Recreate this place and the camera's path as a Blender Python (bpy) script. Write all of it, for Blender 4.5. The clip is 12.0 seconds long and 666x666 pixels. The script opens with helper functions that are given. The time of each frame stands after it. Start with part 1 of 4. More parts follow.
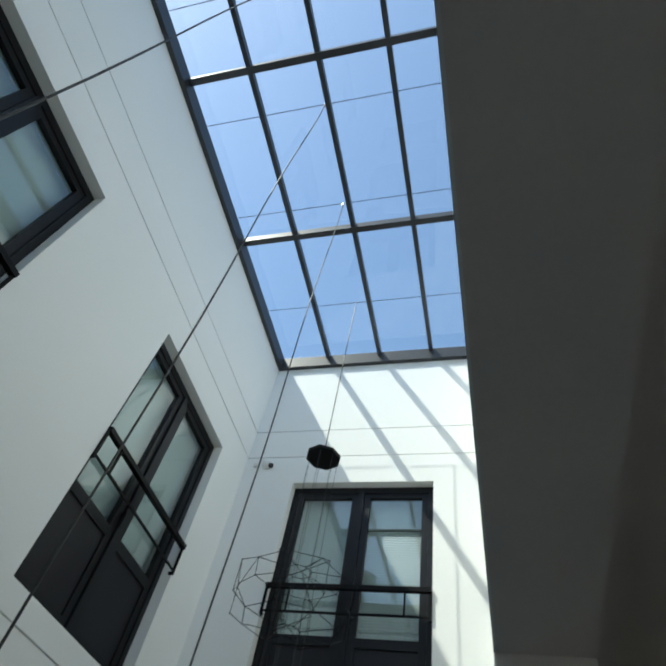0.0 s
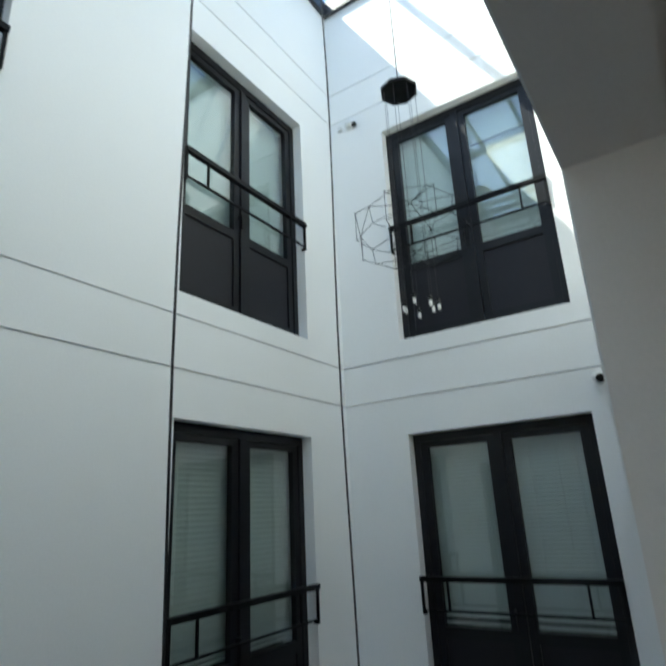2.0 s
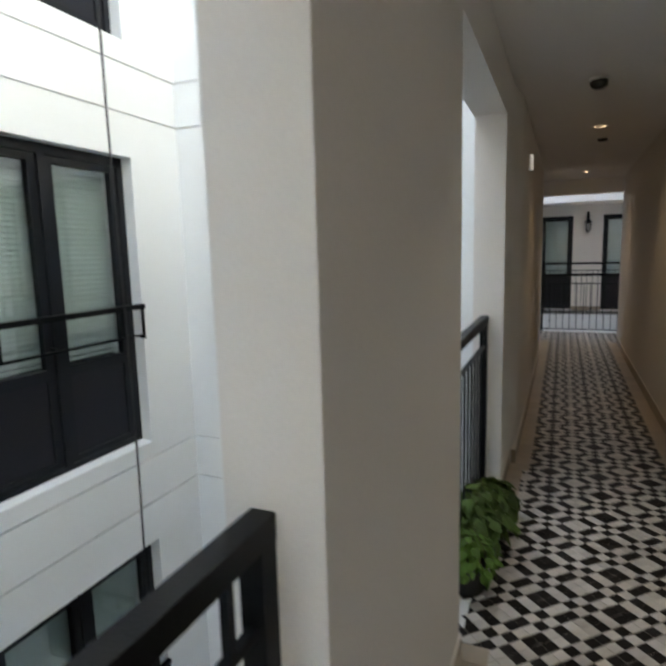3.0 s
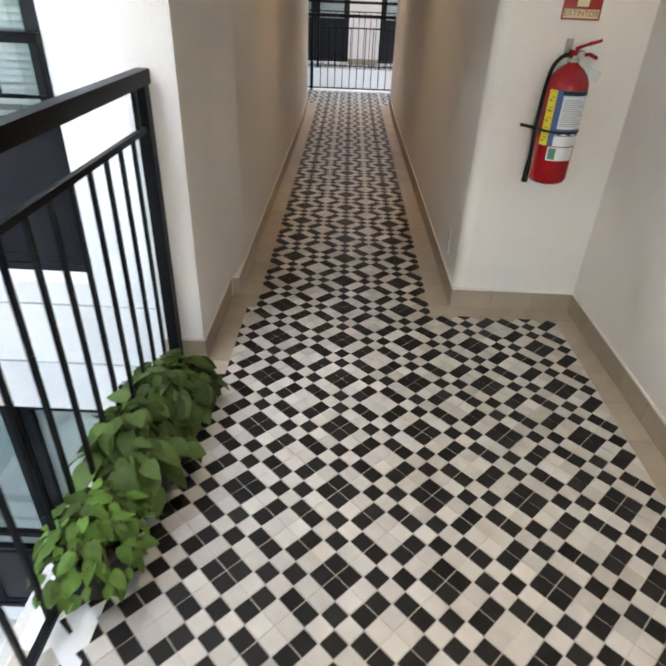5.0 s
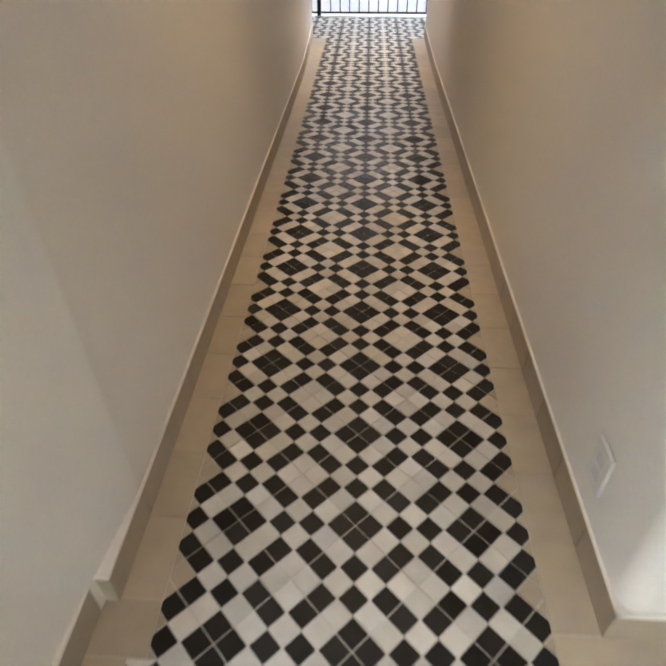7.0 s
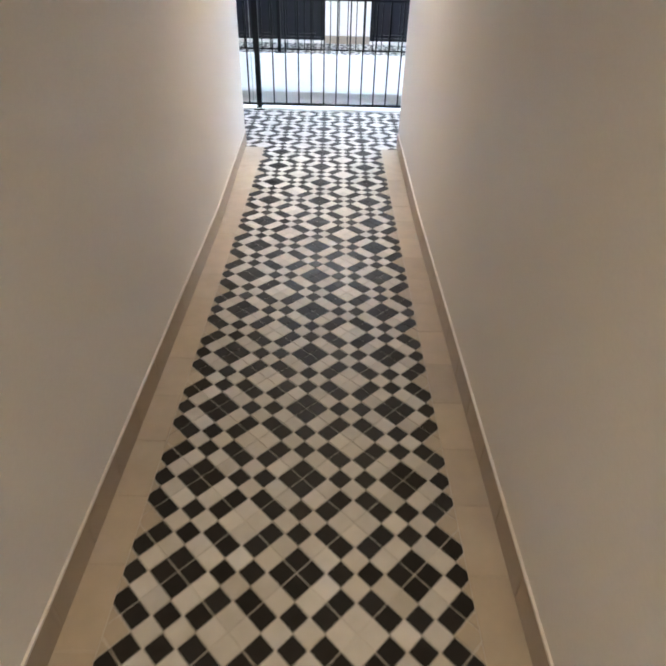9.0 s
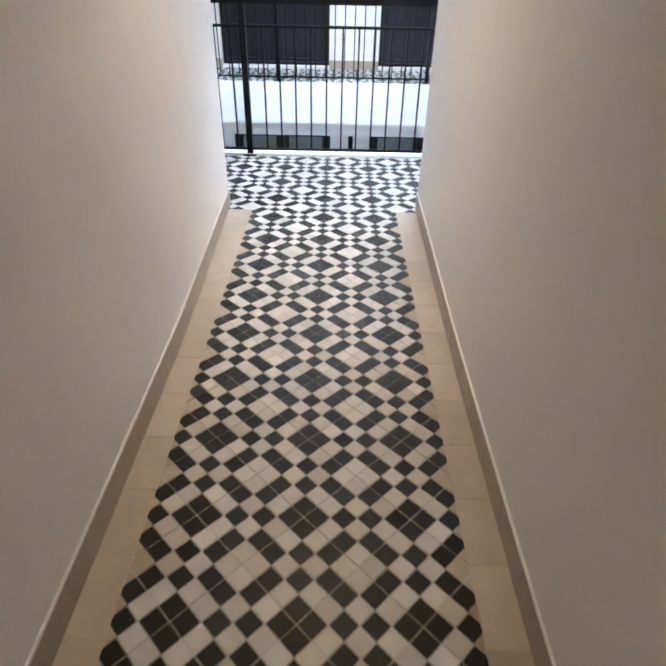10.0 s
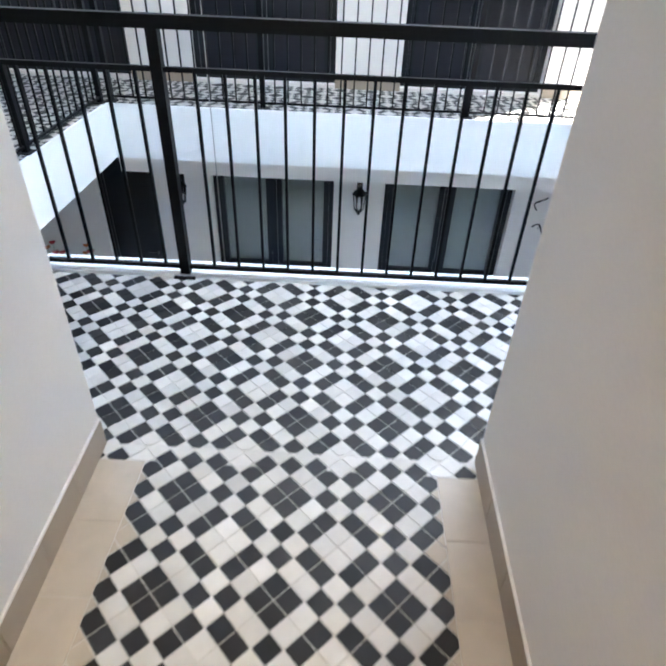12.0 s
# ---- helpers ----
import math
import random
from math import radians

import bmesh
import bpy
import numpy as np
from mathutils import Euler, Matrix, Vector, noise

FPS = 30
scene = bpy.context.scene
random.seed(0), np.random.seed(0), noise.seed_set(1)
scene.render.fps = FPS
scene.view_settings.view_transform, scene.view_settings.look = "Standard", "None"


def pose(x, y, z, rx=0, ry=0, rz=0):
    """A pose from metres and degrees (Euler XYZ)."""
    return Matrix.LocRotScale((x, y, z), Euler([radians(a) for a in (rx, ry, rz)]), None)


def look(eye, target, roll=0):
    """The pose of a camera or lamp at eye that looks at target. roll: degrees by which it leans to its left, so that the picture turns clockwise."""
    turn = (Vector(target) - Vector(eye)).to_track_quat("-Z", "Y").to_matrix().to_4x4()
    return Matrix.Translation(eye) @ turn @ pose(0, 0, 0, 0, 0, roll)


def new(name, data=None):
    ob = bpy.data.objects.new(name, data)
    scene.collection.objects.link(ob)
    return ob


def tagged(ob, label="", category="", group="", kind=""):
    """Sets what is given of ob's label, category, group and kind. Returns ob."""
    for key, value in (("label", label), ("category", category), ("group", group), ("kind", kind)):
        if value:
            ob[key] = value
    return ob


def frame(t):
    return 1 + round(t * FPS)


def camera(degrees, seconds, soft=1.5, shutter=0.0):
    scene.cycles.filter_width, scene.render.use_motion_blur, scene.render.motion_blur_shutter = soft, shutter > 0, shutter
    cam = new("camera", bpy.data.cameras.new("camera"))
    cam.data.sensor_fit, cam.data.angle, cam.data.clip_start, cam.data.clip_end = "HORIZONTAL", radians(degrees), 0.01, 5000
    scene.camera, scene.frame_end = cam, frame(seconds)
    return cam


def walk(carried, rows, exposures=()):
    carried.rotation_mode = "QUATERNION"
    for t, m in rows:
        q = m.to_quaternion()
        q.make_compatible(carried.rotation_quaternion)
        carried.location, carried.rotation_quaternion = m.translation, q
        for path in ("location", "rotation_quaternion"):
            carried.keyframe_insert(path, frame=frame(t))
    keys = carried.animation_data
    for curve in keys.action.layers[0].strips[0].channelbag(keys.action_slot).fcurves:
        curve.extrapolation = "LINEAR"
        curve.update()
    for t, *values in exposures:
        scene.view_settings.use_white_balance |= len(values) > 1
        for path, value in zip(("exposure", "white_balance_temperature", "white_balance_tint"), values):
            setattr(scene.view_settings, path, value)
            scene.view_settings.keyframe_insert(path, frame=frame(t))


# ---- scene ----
cam = camera(62.1, 12.0, soft=2.3, shutter=0.25)
PATH = [
    (0, (-0.707, -2.932, 1.664), (-1.194, -1.801, 3.24), 14.1),
    (0.5, (-0.69, -2.93, 1.662), (-1.316, -1.727, 3.133), 11.1),
    (0.8, (-0.679, -2.903, 1.661), (-1.367, -1.667, 3.075), 9.0),
    (1, (-0.670, -2.904, 1.646), (-1.392, -1.629, 3.007), 7.1),
    (1.5, (-0.642, -2.903, 1.623), (-1.533, -1.468, 2.694), 1.6),
    (2, (-0.611, -2.831, 1.572), (-1.631, -1.224, 2.187), -2.9),
    (2.5, (-0.461, -2.685, 1.526), (-1.444, -0.948, 1.652), -3.3),
    (2.8, (-0.316, -2.585, 1.47), (-1.187, -0.789, 1.339), -2.1),
    (3, (-0.25, -2.536, 1.43), (-1.01, -0.708, 1.144), -1.5),
    (3.2, (-0.205, -2.451, 1.396), (-0.847, -0.606, 0.965), -0.9),
    (3.5, (-0.188, -2.265, 1.348), (-0.666, -0.43, 0.712), -0.4),
    (3.7, (-0.231, -2.133, 1.338), (-0.588, -0.31, 0.598), 1.2),
    (5.5, (0.021, -0.731, 1.27), (0.031, 0.915, 0.134), 2.0),
    (6, (0.021, -0.272, 1.268), (0.001, 1.315, 0.051), 2.0),
    (6.5, (-0.024, 0.194, 1.263), (-0.055, 1.753, 0.011), 2.0),
    (7, (-0.008, 0.681, 1.208), (-0.1, 2.219, -0.067), -0.3),
    (7.5, (-0.047, 1.17, 1.239), (-0.095, 2.748, 0.011), 0.7),
    (9.5, (0.084, 3.135, 1.244), (0.104, 4.763, 0.083), 1.5),
    (10, (0.07, 3.604, 1.236), (0.067, 5.246, 0.093), 1.1),
    (10.5, (0.069, 4.115, 1.25), (0.063, 5.729, 0.07), 1.5),
    (11, (0.132, 4.575, 1.24), (0.103, 6.179, 0.046), 0.4),
    (11.5, (0.1, 5.093, 1.234), (0.122, 6.673, 0.008), 1.9),
    (12, (0.121, 5.577, 1.241), (0.093, 7.184, 0.052), 2.4),
]
EXPOSURES = [(0.0, 1.15, 6550, 2), (1.0, 1.25, 6550, 2), (1.5, 1.6, 6550, 2), (2.0, 2.0, 6450, 3), (2.5, 2.5, 6500, 5), (3.0, 3.35, 7150, 10), (3.6, 4.25, 7150, 10),
             (5.5, 4.95, 7000, 13), (6.0, 5.12, 6950, 13), (6.5, 5.28, 6850, 12), (7.5, 5.72, 7050, 8), (9.5, 5.8, 6000, 7), (10.5, 5.45, 6100, 8), (11.3, 5.22, 6050, 7), (12.0, 5.2, 6100, 6)]
walk(cam, [(t, look(eye, target, roll)) for t, eye, target, roll in PATH], EXPOSURES)

# ---- world, sun and lamps ----
SUN_WAY = Vector((0.574, 0.45, -1.0)).normalized()
world = bpy.data.worlds.new("sky")
scene.world = world
world.use_nodes = True
wn = world.node_tree.nodes
sky = wn.new("ShaderNodeTexSky")
sky.sky_type = "NISHITA"
sky.sun_disc = False
sky.sun_elevation = math.asin(-SUN_WAY.z)
sky.sun_rotation = math.atan2(-SUN_WAY.x, -SUN_WAY.y)
sky.air_density, sky.dust_density, sky.ozone_density = 1.0, 0.6, 1.5
world.node_tree.links.new(sky.outputs[0], wn["Background"].inputs[0])
wn["Background"].inputs[1].default_value = 0.15

sun = new("sun", bpy.data.lights.new("sun", "SUN"))
sun.data.energy, sun.data.angle, sun.data.color = 2.4, radians(0.53), (1.0, 0.96, 0.9)
sun.matrix_world = look((0, 0, 20), Vector((0, 0, 20)) + SUN_WAY)


def lamp_disk(name, x, y, z, watts, size=0.07, spread=125, colour=(1.0, 0.80, 0.56)):
    ob = new(name, bpy.data.lights.new(name, "AREA"))
    ob.data.shape, ob.data.size, ob.data.energy, ob.data.color = "DISK", size, watts, colour
    ob.data.spread = radians(spread)
    ob.location = (x, y, z)
    return ob


lamp_disk("downlight_lamp", 0.25, -0.55, 2.452, 0.32, colour=(1.0, 0.91, 0.80))
lamp_disk("downlight_lamp", 0.0, 2.66, 2.452, 0.17, colour=(1.0, 0.75, 0.48))
lamp_disk("downlight_lamp", 0.0, 5.62, 2.452, 0.24, colour=(1.0, 0.75, 0.48))


# ---- materials ----


def shader(name, colour, rough=0.6, metal=0.0, spread=0.06, grain=30.0, patch=1.2, bump=0.02, stretch=(1, 1, 1), coat=0.0, island=0.0, each=0.0, spec=0.5):
    """A painted, fired or cast surface: colour varied at two scales, with a fine relief."""
    mat = bpy.data.materials.new(name)
    mat.use_nodes = True
    n, l = mat.node_tree.nodes, mat.node_tree.links
    b = n["Principled BSDF"]
    b.inputs["Metallic"].default_value = metal
    b.inputs["Coat Weight"].default_value = coat
    b.inputs["Specular IOR Level"].default_value = spec
    mp = n.new("ShaderNodeMapping")
    mp.inputs["Scale"].default_value = stretch
    geo = n.new("ShaderNodeNewGeometry")
    l.new(geo.outputs["Position"], mp.inputs[0])
    big, fine = n.new("ShaderNodeTexNoise"), n.new("ShaderNodeTexNoise")
    big.inputs["Scale"].default_value, big.inputs["Detail"].default_value = patch, 5
    fine.inputs["Scale"].default_value, fine.inputs["Detail"].default_value = grain, 6
    l.new(mp.outputs[0], big.inputs[0])
    l.new(mp.outputs[0], fine.inputs[0])
    both = n.new("ShaderNodeMath")
    both.operation = "ADD"
    l.new(big.outputs[0], both.inputs[0])
    l.new(fine.outputs[0], both.inputs[1])
    last = both.outputs[0]
    for kind, amount in (("island", island), ("each", each)):
        if amount:
            add = n.new("ShaderNodeMath")
            add.operation = "MULTIPLY_ADD"
            add.inputs[1].default_value = amount
            if kind == "island":
                l.new(geo.outputs["Random Per Island"], add.inputs[0])
            else:
                info = n.new("ShaderNodeObjectInfo")
                l.new(info.outputs["Random"], add.inputs[0])
            l.new(last, add.inputs[2])
            last = add.outputs[0]
    top = 2.0 + island + each
    ramp = n.new("ShaderNodeMapRange")
    ramp.inputs["From Min"].default_value, ramp.inputs["From Max"].default_value = 0.3 * top, 0.7 * top
    ramp.inputs["To Min"].default_value, ramp.inputs["To Max"].default_value = 1 - spread, 1 + spread
    l.new(last, ramp.inputs[0])
    tint = n.new("ShaderNodeVectorMath")
    tint.operation = "SCALE"
    tint.inputs[0].default_value = colour[:3]
    l.new(ramp.outputs[0], tint.inputs["Scale"])
    l.new(tint.outputs[0], b.inputs["Base Color"])
    gloss = n.new("ShaderNodeMapRange")
    gloss.inputs["To Min"].default_value, gloss.inputs["To Max"].default_value = max(0.03, rough - 0.08), min(1, rough + 0.08)
    l.new(big.outputs[0], gloss.inputs[0])
    l.new(gloss.outputs[0], b.inputs["Roughness"])
    if bump:
        bp = n.new("ShaderNodeBump")
        bp.inputs["Strength"].default_value, bp.inputs["Distance"].default_value = 0.35, bump
        l.new(fine.outputs[0], bp.inputs["Height"])
        l.new(bp.outputs[0], b.inputs["Normal"])
    return mat


def glass(name, tint, gloss=0.03, shineness=0.07):
    """A thin pane: clear, tinted, with a mirror-like gloss that grows towards a flat view."""
    mat = bpy.data.materials.new(name)
    mat.use_nodes = True
    n, l = mat.node_tree.nodes, mat.node_tree.links
    n.remove(n["Principled BSDF"])
    clear, shine, mix, edge, power, scale = (n.new(k) for k in ("ShaderNodeBsdfTransparent", "ShaderNodeBsdfGlossy", "ShaderNodeMixShader", "ShaderNodeLayerWeight", "ShaderNodeMath", "ShaderNodeMath"))
    clear.inputs[0].default_value = (*tint, 1)
    shine.inputs["Roughness"].default_value = gloss
    edge.inputs["Blend"].default_value = 0.5
    power.operation, scale.operation = "POWER", "MULTIPLY_ADD"
    power.inputs[1].default_value = 4.0
    scale.inputs[1].default_value, scale.inputs[2].default_value = 0.8, shineness
    l.new(edge.outputs["Facing"], power.inputs[0])
    l.new(power.outputs[0], scale.inputs[0])
    l.new(scale.outputs[0], mix.inputs[0])
    l.new(clear.outputs[0], mix.inputs[1])
    l.new(shine.outputs[0], mix.inputs[2])
    l.new(mix.outputs[0], n["Material Output"].inputs[0])
    return mat


def glow(name, colour, strength):
    mat = bpy.data.materials.new(name)
    mat.use_nodes = True
    b = mat.node_tree.nodes["Principled BSDF"]
    b.inputs["Base Color"].default_value = (*colour, 1)
    b.inputs["Emission Color"].default_value = (*colour, 1)
    b.inputs["Emission Strength"].default_value = strength
    return mat


def leaf_shader(name, colour, light):
    mat = shader(name, colour, 0.5, spread=0.6, grain=60, patch=9, bump=0.004, each=1.4, spec=0.2)
    n, l = mat.node_tree.nodes, mat.node_tree.links
    through_leaf, mix = n.new("ShaderNodeBsdfTranslucent"), n.new("ShaderNodeMixShader")
    through_leaf.inputs[0].default_value = (*light, 1)
    mix.inputs[0].default_value = 0.3
    l.new(n["Principled BSDF"].outputs[0], mix.inputs[1])
    l.new(through_leaf.outputs[0], mix.inputs[2])
    l.new(mix.outputs[0], n["Material Output"].inputs[0])
    return mat


WHITE = shader("white_paint", (0.90, 0.905, 0.885), 0.75, spread=0.03, grain=90, patch=0.7, bump=0.001)
CREAM = shader("cream_paint", (0.83, 0.785, 0.73), 0.7, spread=0.035, grain=140, patch=0.8, bump=0.0009)
CEIL = shader("ceiling_paint", (0.82, 0.79, 0.755), 0.8, spread=0.03, grain=80, patch=0.8, bump=0.003)
GROUT = shader("grout", (0.60, 0.56, 0.50), 0.9, spread=0.2, grain=200, patch=3, bump=0.002)
TILE_W = shader("white_tile", (0.63, 0.595, 0.545), 0.42, spread=0.15, grain=25, patch=2.5, bump=0.0008, island=0.9, spec=0.32)
TILE_B = shader("black_tile", (0.019, 0.017, 0.016), 0.42, spread=0.35, grain=30, patch=3, bump=0.0008, island=0.9, spec=0.24)
TILE_W1 = shader("white_tile_single", (0.63, 0.595, 0.545), 0.42, spread=0.15, grain=25, patch=2.5, bump=0.0008, each=0.9, spec=0.32)
TILE_B1 = shader("black_tile_single", (0.019, 0.017, 0.016), 0.42, spread=0.35, grain=30, patch=3, bump=0.0008, each=0.9, spec=0.24)
BORDER = shader("border_tile", (0.49, 0.41, 0.31), 0.42, spread=0.16, grain=14, patch=3, bump=0.001, each=0.5)
SKIRT = shader("skirting_tile", (0.39, 0.315, 0.235), 0.42, spread=0.08, grain=16, patch=3, bump=0.001, each=0.4)
BLACK = shader("black_aluminium", (0.008, 0.009, 0.012), 0.4, spread=0.15, grain=120, patch=2, bump=0.0006, spec=0.28)
PANEL = shader("charcoal_panel", (0.013, 0.013, 0.018), 0.45, spread=0.12, grain=90, patch=1.5, bump=0.0008, spec=0.28)
IRON = shader("black_iron_paint", (0.005, 0.005, 0.006), 0.42, spread=0.2, grain=150, patch=5, bump=0.0008, spec=0.13)
STEEL = shader("roof_steel", (0.03, 0.032, 0.036), 0.4, spread=0.2, grain=90, patch=2, bump=0.001)
CABLE = shader("black_cable", (0.02, 0.02, 0.022), 0.5, spread=0.1, bump=0)
BLIND = shader("blind_slat", (0.66, 0.70, 0.68), 0.5, spread=0.05, grain=40, patch=2, bump=0.0005)
SHADE = shader("roller_shade", (0.68, 0.75, 0.74), 0.8, spread=0.05, grain=300, patch=2, bump=0.0006)
# Darker copy of the roller cloth; its colour dims the ground-storey glass.
SHADE_DARKENED = shader("darkened_roller_shade", (0.2, 0.222, 0.205), 0.8, spread=0.06, grain=300, patch=2, bump=0.0006)
# Dark grey puts the dimness inside the rooms into their wall colour.
ROOM = shader("room_darkness", (0.12, 0.12, 0.12), 0.8, spread=0.05)
STONE = shader("court_floor_stone", (0.80, 0.78, 0.74), 0.6, spread=0.15, grain=20, patch=1, bump=0.003)
PLASTIC = shader("white_plastic", (0.75, 0.75, 0.73), 0.4, spread=0.03, bump=0)
DARK_PLASTIC = shader("dark_plastic", (0.02, 0.02, 0.02), 0.25, spread=0.1, bump=0)
BAFFLE = shader("black_baffle", (0.004, 0.004, 0.004), 0.9, spread=0.1, bump=0, spec=0.05)
RED = shader("red_enamel", (0.34, 0.004, 0.008), 0.22, spread=0.08, grain=60, patch=6, bump=0.0004, coat=0.25, spec=0.35)
SIGN_RED = shader("sign_red", (0.38, 0.02, 0.015), 0.4, spread=0.06, bump=0)
SIGN_CREAM = shader("sign_cream", (0.72, 0.66, 0.40), 0.5, spread=0.05, bump=0)
LABEL_W = shader("label_white", (0.66, 0.67, 0.68), 0.45, spread=0.06, bump=0)
LABEL_Y = shader("label_yellow", (0.75, 0.56, 0.03), 0.45, spread=0.06, bump=0)
LABEL_B = shader("label_blue", (0.045, 0.09, 0.26), 0.45, spread=0.06, bump=0)
LABEL_G = shader("label_green", (0.05, 0.16, 0.11), 0.45, spread=0.1, bump=0)
INK = shader("label_ink", (0.30, 0.31, 0.34), 0.5, spread=0.05, bump=0)
PICTURE = shader("label_picture", (0.35, 0.24, 0.03), 0.5, spread=0.1, bump=0)
RUBBER = shader("black_rubber", (0.006, 0.006, 0.006), 0.55, spread=0.2, grain=200, bump=0.0005, spec=0.25)
METAL = shader("brushed_metal", (0.42, 0.41, 0.39), 0.35, 0.9, spread=0.1, grain=120, bump=0.0005)
POT = shader("dark_pot", (0.018, 0.017, 0.016), 0.5, spread=0.25, grain=50, bump=0.002)
SOIL = shader("potting_soil", (0.035, 0.024, 0.016), 0.95, spread=0.5, grain=150, patch=20, bump=0.01)
STEM = shader("plant_stem", (0.12, 0.13, 0.04), 0.6, spread=0.2, grain=60, bump=0.001)
LEAF_D = leaf_shader("pothos_leaf", (0.080, 0.128, 0.036), (0.15, 0.2, 0.035))
LEAF_L = leaf_shader("lime_leaf", (0.115, 0.215, 0.045), (0.2, 0.3, 0.05))
PANE = glass("window_glass", (0.90, 0.94, 0.93), 0.02, 0.10)
ROOF_PANE = glass("roof_glass", (0.92, 0.94, 0.93), 0.02, 0.03)
CLEAR = glass("bulb_glass", (0.92, 0.92, 0.92))
# The pendant is unlit; a faint emission brightens its frosted glass.
BULB = glow("frosted_bulb", (0.9, 0.9, 0.88), 0.03)
LED = glow("led_white", (1.0, 0.97, 0.9), 0.06)
WARM = glow("downlight_glow", (1.0, 0.8, 0.58), 0.5)

# ---- helpers for meshes ----


def add_box(bm, x0, x1, y0, y1, z0, z1):
    v = [bm.verts.new((x, y, z)) for z in (z0, z1) for y in (y0, y1) for x in (x0, x1)]
    for f in ((0, 2, 3, 1), (4, 5, 7, 6), (0, 1, 5, 4), (2, 6, 7, 3), (0, 4, 6, 2), (1, 3, 7, 5)):
        bm.faces.new([v[i] for i in f])


def add_prism(bm, plan, z0, z1):
    low = [bm.verts.new((x, y, z0)) for x, y in plan]
    high = [bm.verts.new((x, y, z1)) for x, y in plan]
    bm.faces.new(low[::-1])
    bm.faces.new(high)
    for k in range(len(plan)):
        n = (k + 1) % len(plan)
        bm.faces.new((low[k], low[n], high[n], high[k]))


def add_tube(bm, a, b, r, sides=8, r2=None):
    a, b = Vector(a), Vector(b)
    q = (b - a).to_track_quat("Z", "Y").to_matrix()
    rings = []
    for p, rr in ((a, r), (b, r if r2 is None else r2)):
        rings.append([bm.verts.new(p + q @ Vector((rr * math.cos(2 * math.pi * k / sides), rr * math.sin(2 * math.pi * k / sides), 0))) for k in range(sides)])
    for k in range(sides):
        bm.faces.new((rings[0][k], rings[0][(k + 1) % sides], rings[1][(k + 1) % sides], rings[1][k]))
    bm.faces.new(rings[0][::-1])
    bm.faces.new(rings[1])


def add_sweep(bm, pts, r, sides=8):
    """One tube along a line of points."""
    rings = []
    for k, p in enumerate(pts):
        way = (pts[min(k + 1, len(pts) - 1)] - pts[max(k - 1, 0)]).normalized()
        side = way.cross(Vector((0.3, 1, 0.1))).normalized()
        up = side.cross(way)
        rings.append([bm.verts.new(p + r * (math.cos(2 * math.pi * i / sides) * side + math.sin(2 * math.pi * i / sides) * up)) for i in range(sides)])
    for a, b in zip(rings, rings[1:]):
        for i in range(sides):
            bm.faces.new((a[i], a[(i + 1) % sides], b[(i + 1) % sides], b[i]))
    bm.faces.new(rings[0][::-1])
    bm.faces.new(rings[-1])


def add_lathe(bm, rows, sides=24, at=(0, 0, 0)):
    """A turned body from rows of radius and height, closed at both ends."""
    rings = [[bm.verts.new((at[0] + r * math.cos(2 * math.pi * k / sides), at[1] + r * math.sin(2 * math.pi * k / sides), at[2] + z)) for k in range(sides)] for r, z in rows]
    for lo, hi in zip(rings, rings[1:]):
        for k in range(sides):
            bm.faces.new((lo[k], lo[(k + 1) % sides], hi[(k + 1) % sides], hi[k]))
    bm.faces.new(rings[0][::-1])
    bm.faces.new(rings[-1])


def rounded(bm, width=0.003, segments=2):
    bmesh.ops.bevel(bm, geom=[e for e in bm.edges if len(e.link_faces) == 2 and e.calc_face_angle(0) > 0.6], offset=width, segments=segments, affect="EDGES", clamp_overlap=True)


def part(name, bm, material, parent=None, label="", smooth=False):
    me = bpy.data.meshes.new(name)
    bmesh.ops.recalc_face_normals(bm, faces=bm.faces)
    bm.to_mesh(me)
    bm.free()
    me.materials.append(material)
    if smooth:
        me.polygons.foreach_set("use_smooth", [True] * len(me.polygons))
    ob = new(name, me)
    ob.parent = parent
    return tagged(ob, label)


def boxes(name, rows, material, parent=None, label="", bevel=0.0):
    """One part from rows of x0, x1, y0, y1, z0, z1."""
    bm = bmesh.new()
    for row in rows:
        add_box(bm, *row)
    if bevel:
        rounded(bm, bevel)
    return part(name, bm, material, parent, label)


def empty(name, x, y, z, rz=0):
    ob = new(name)
    ob.empty_display_size = 0.05
    ob.matrix_world = pose(x, y, z, 0, 0, rz)
    return ob


def structure(ob, label):
    return tagged(ob, label, kind="structure")


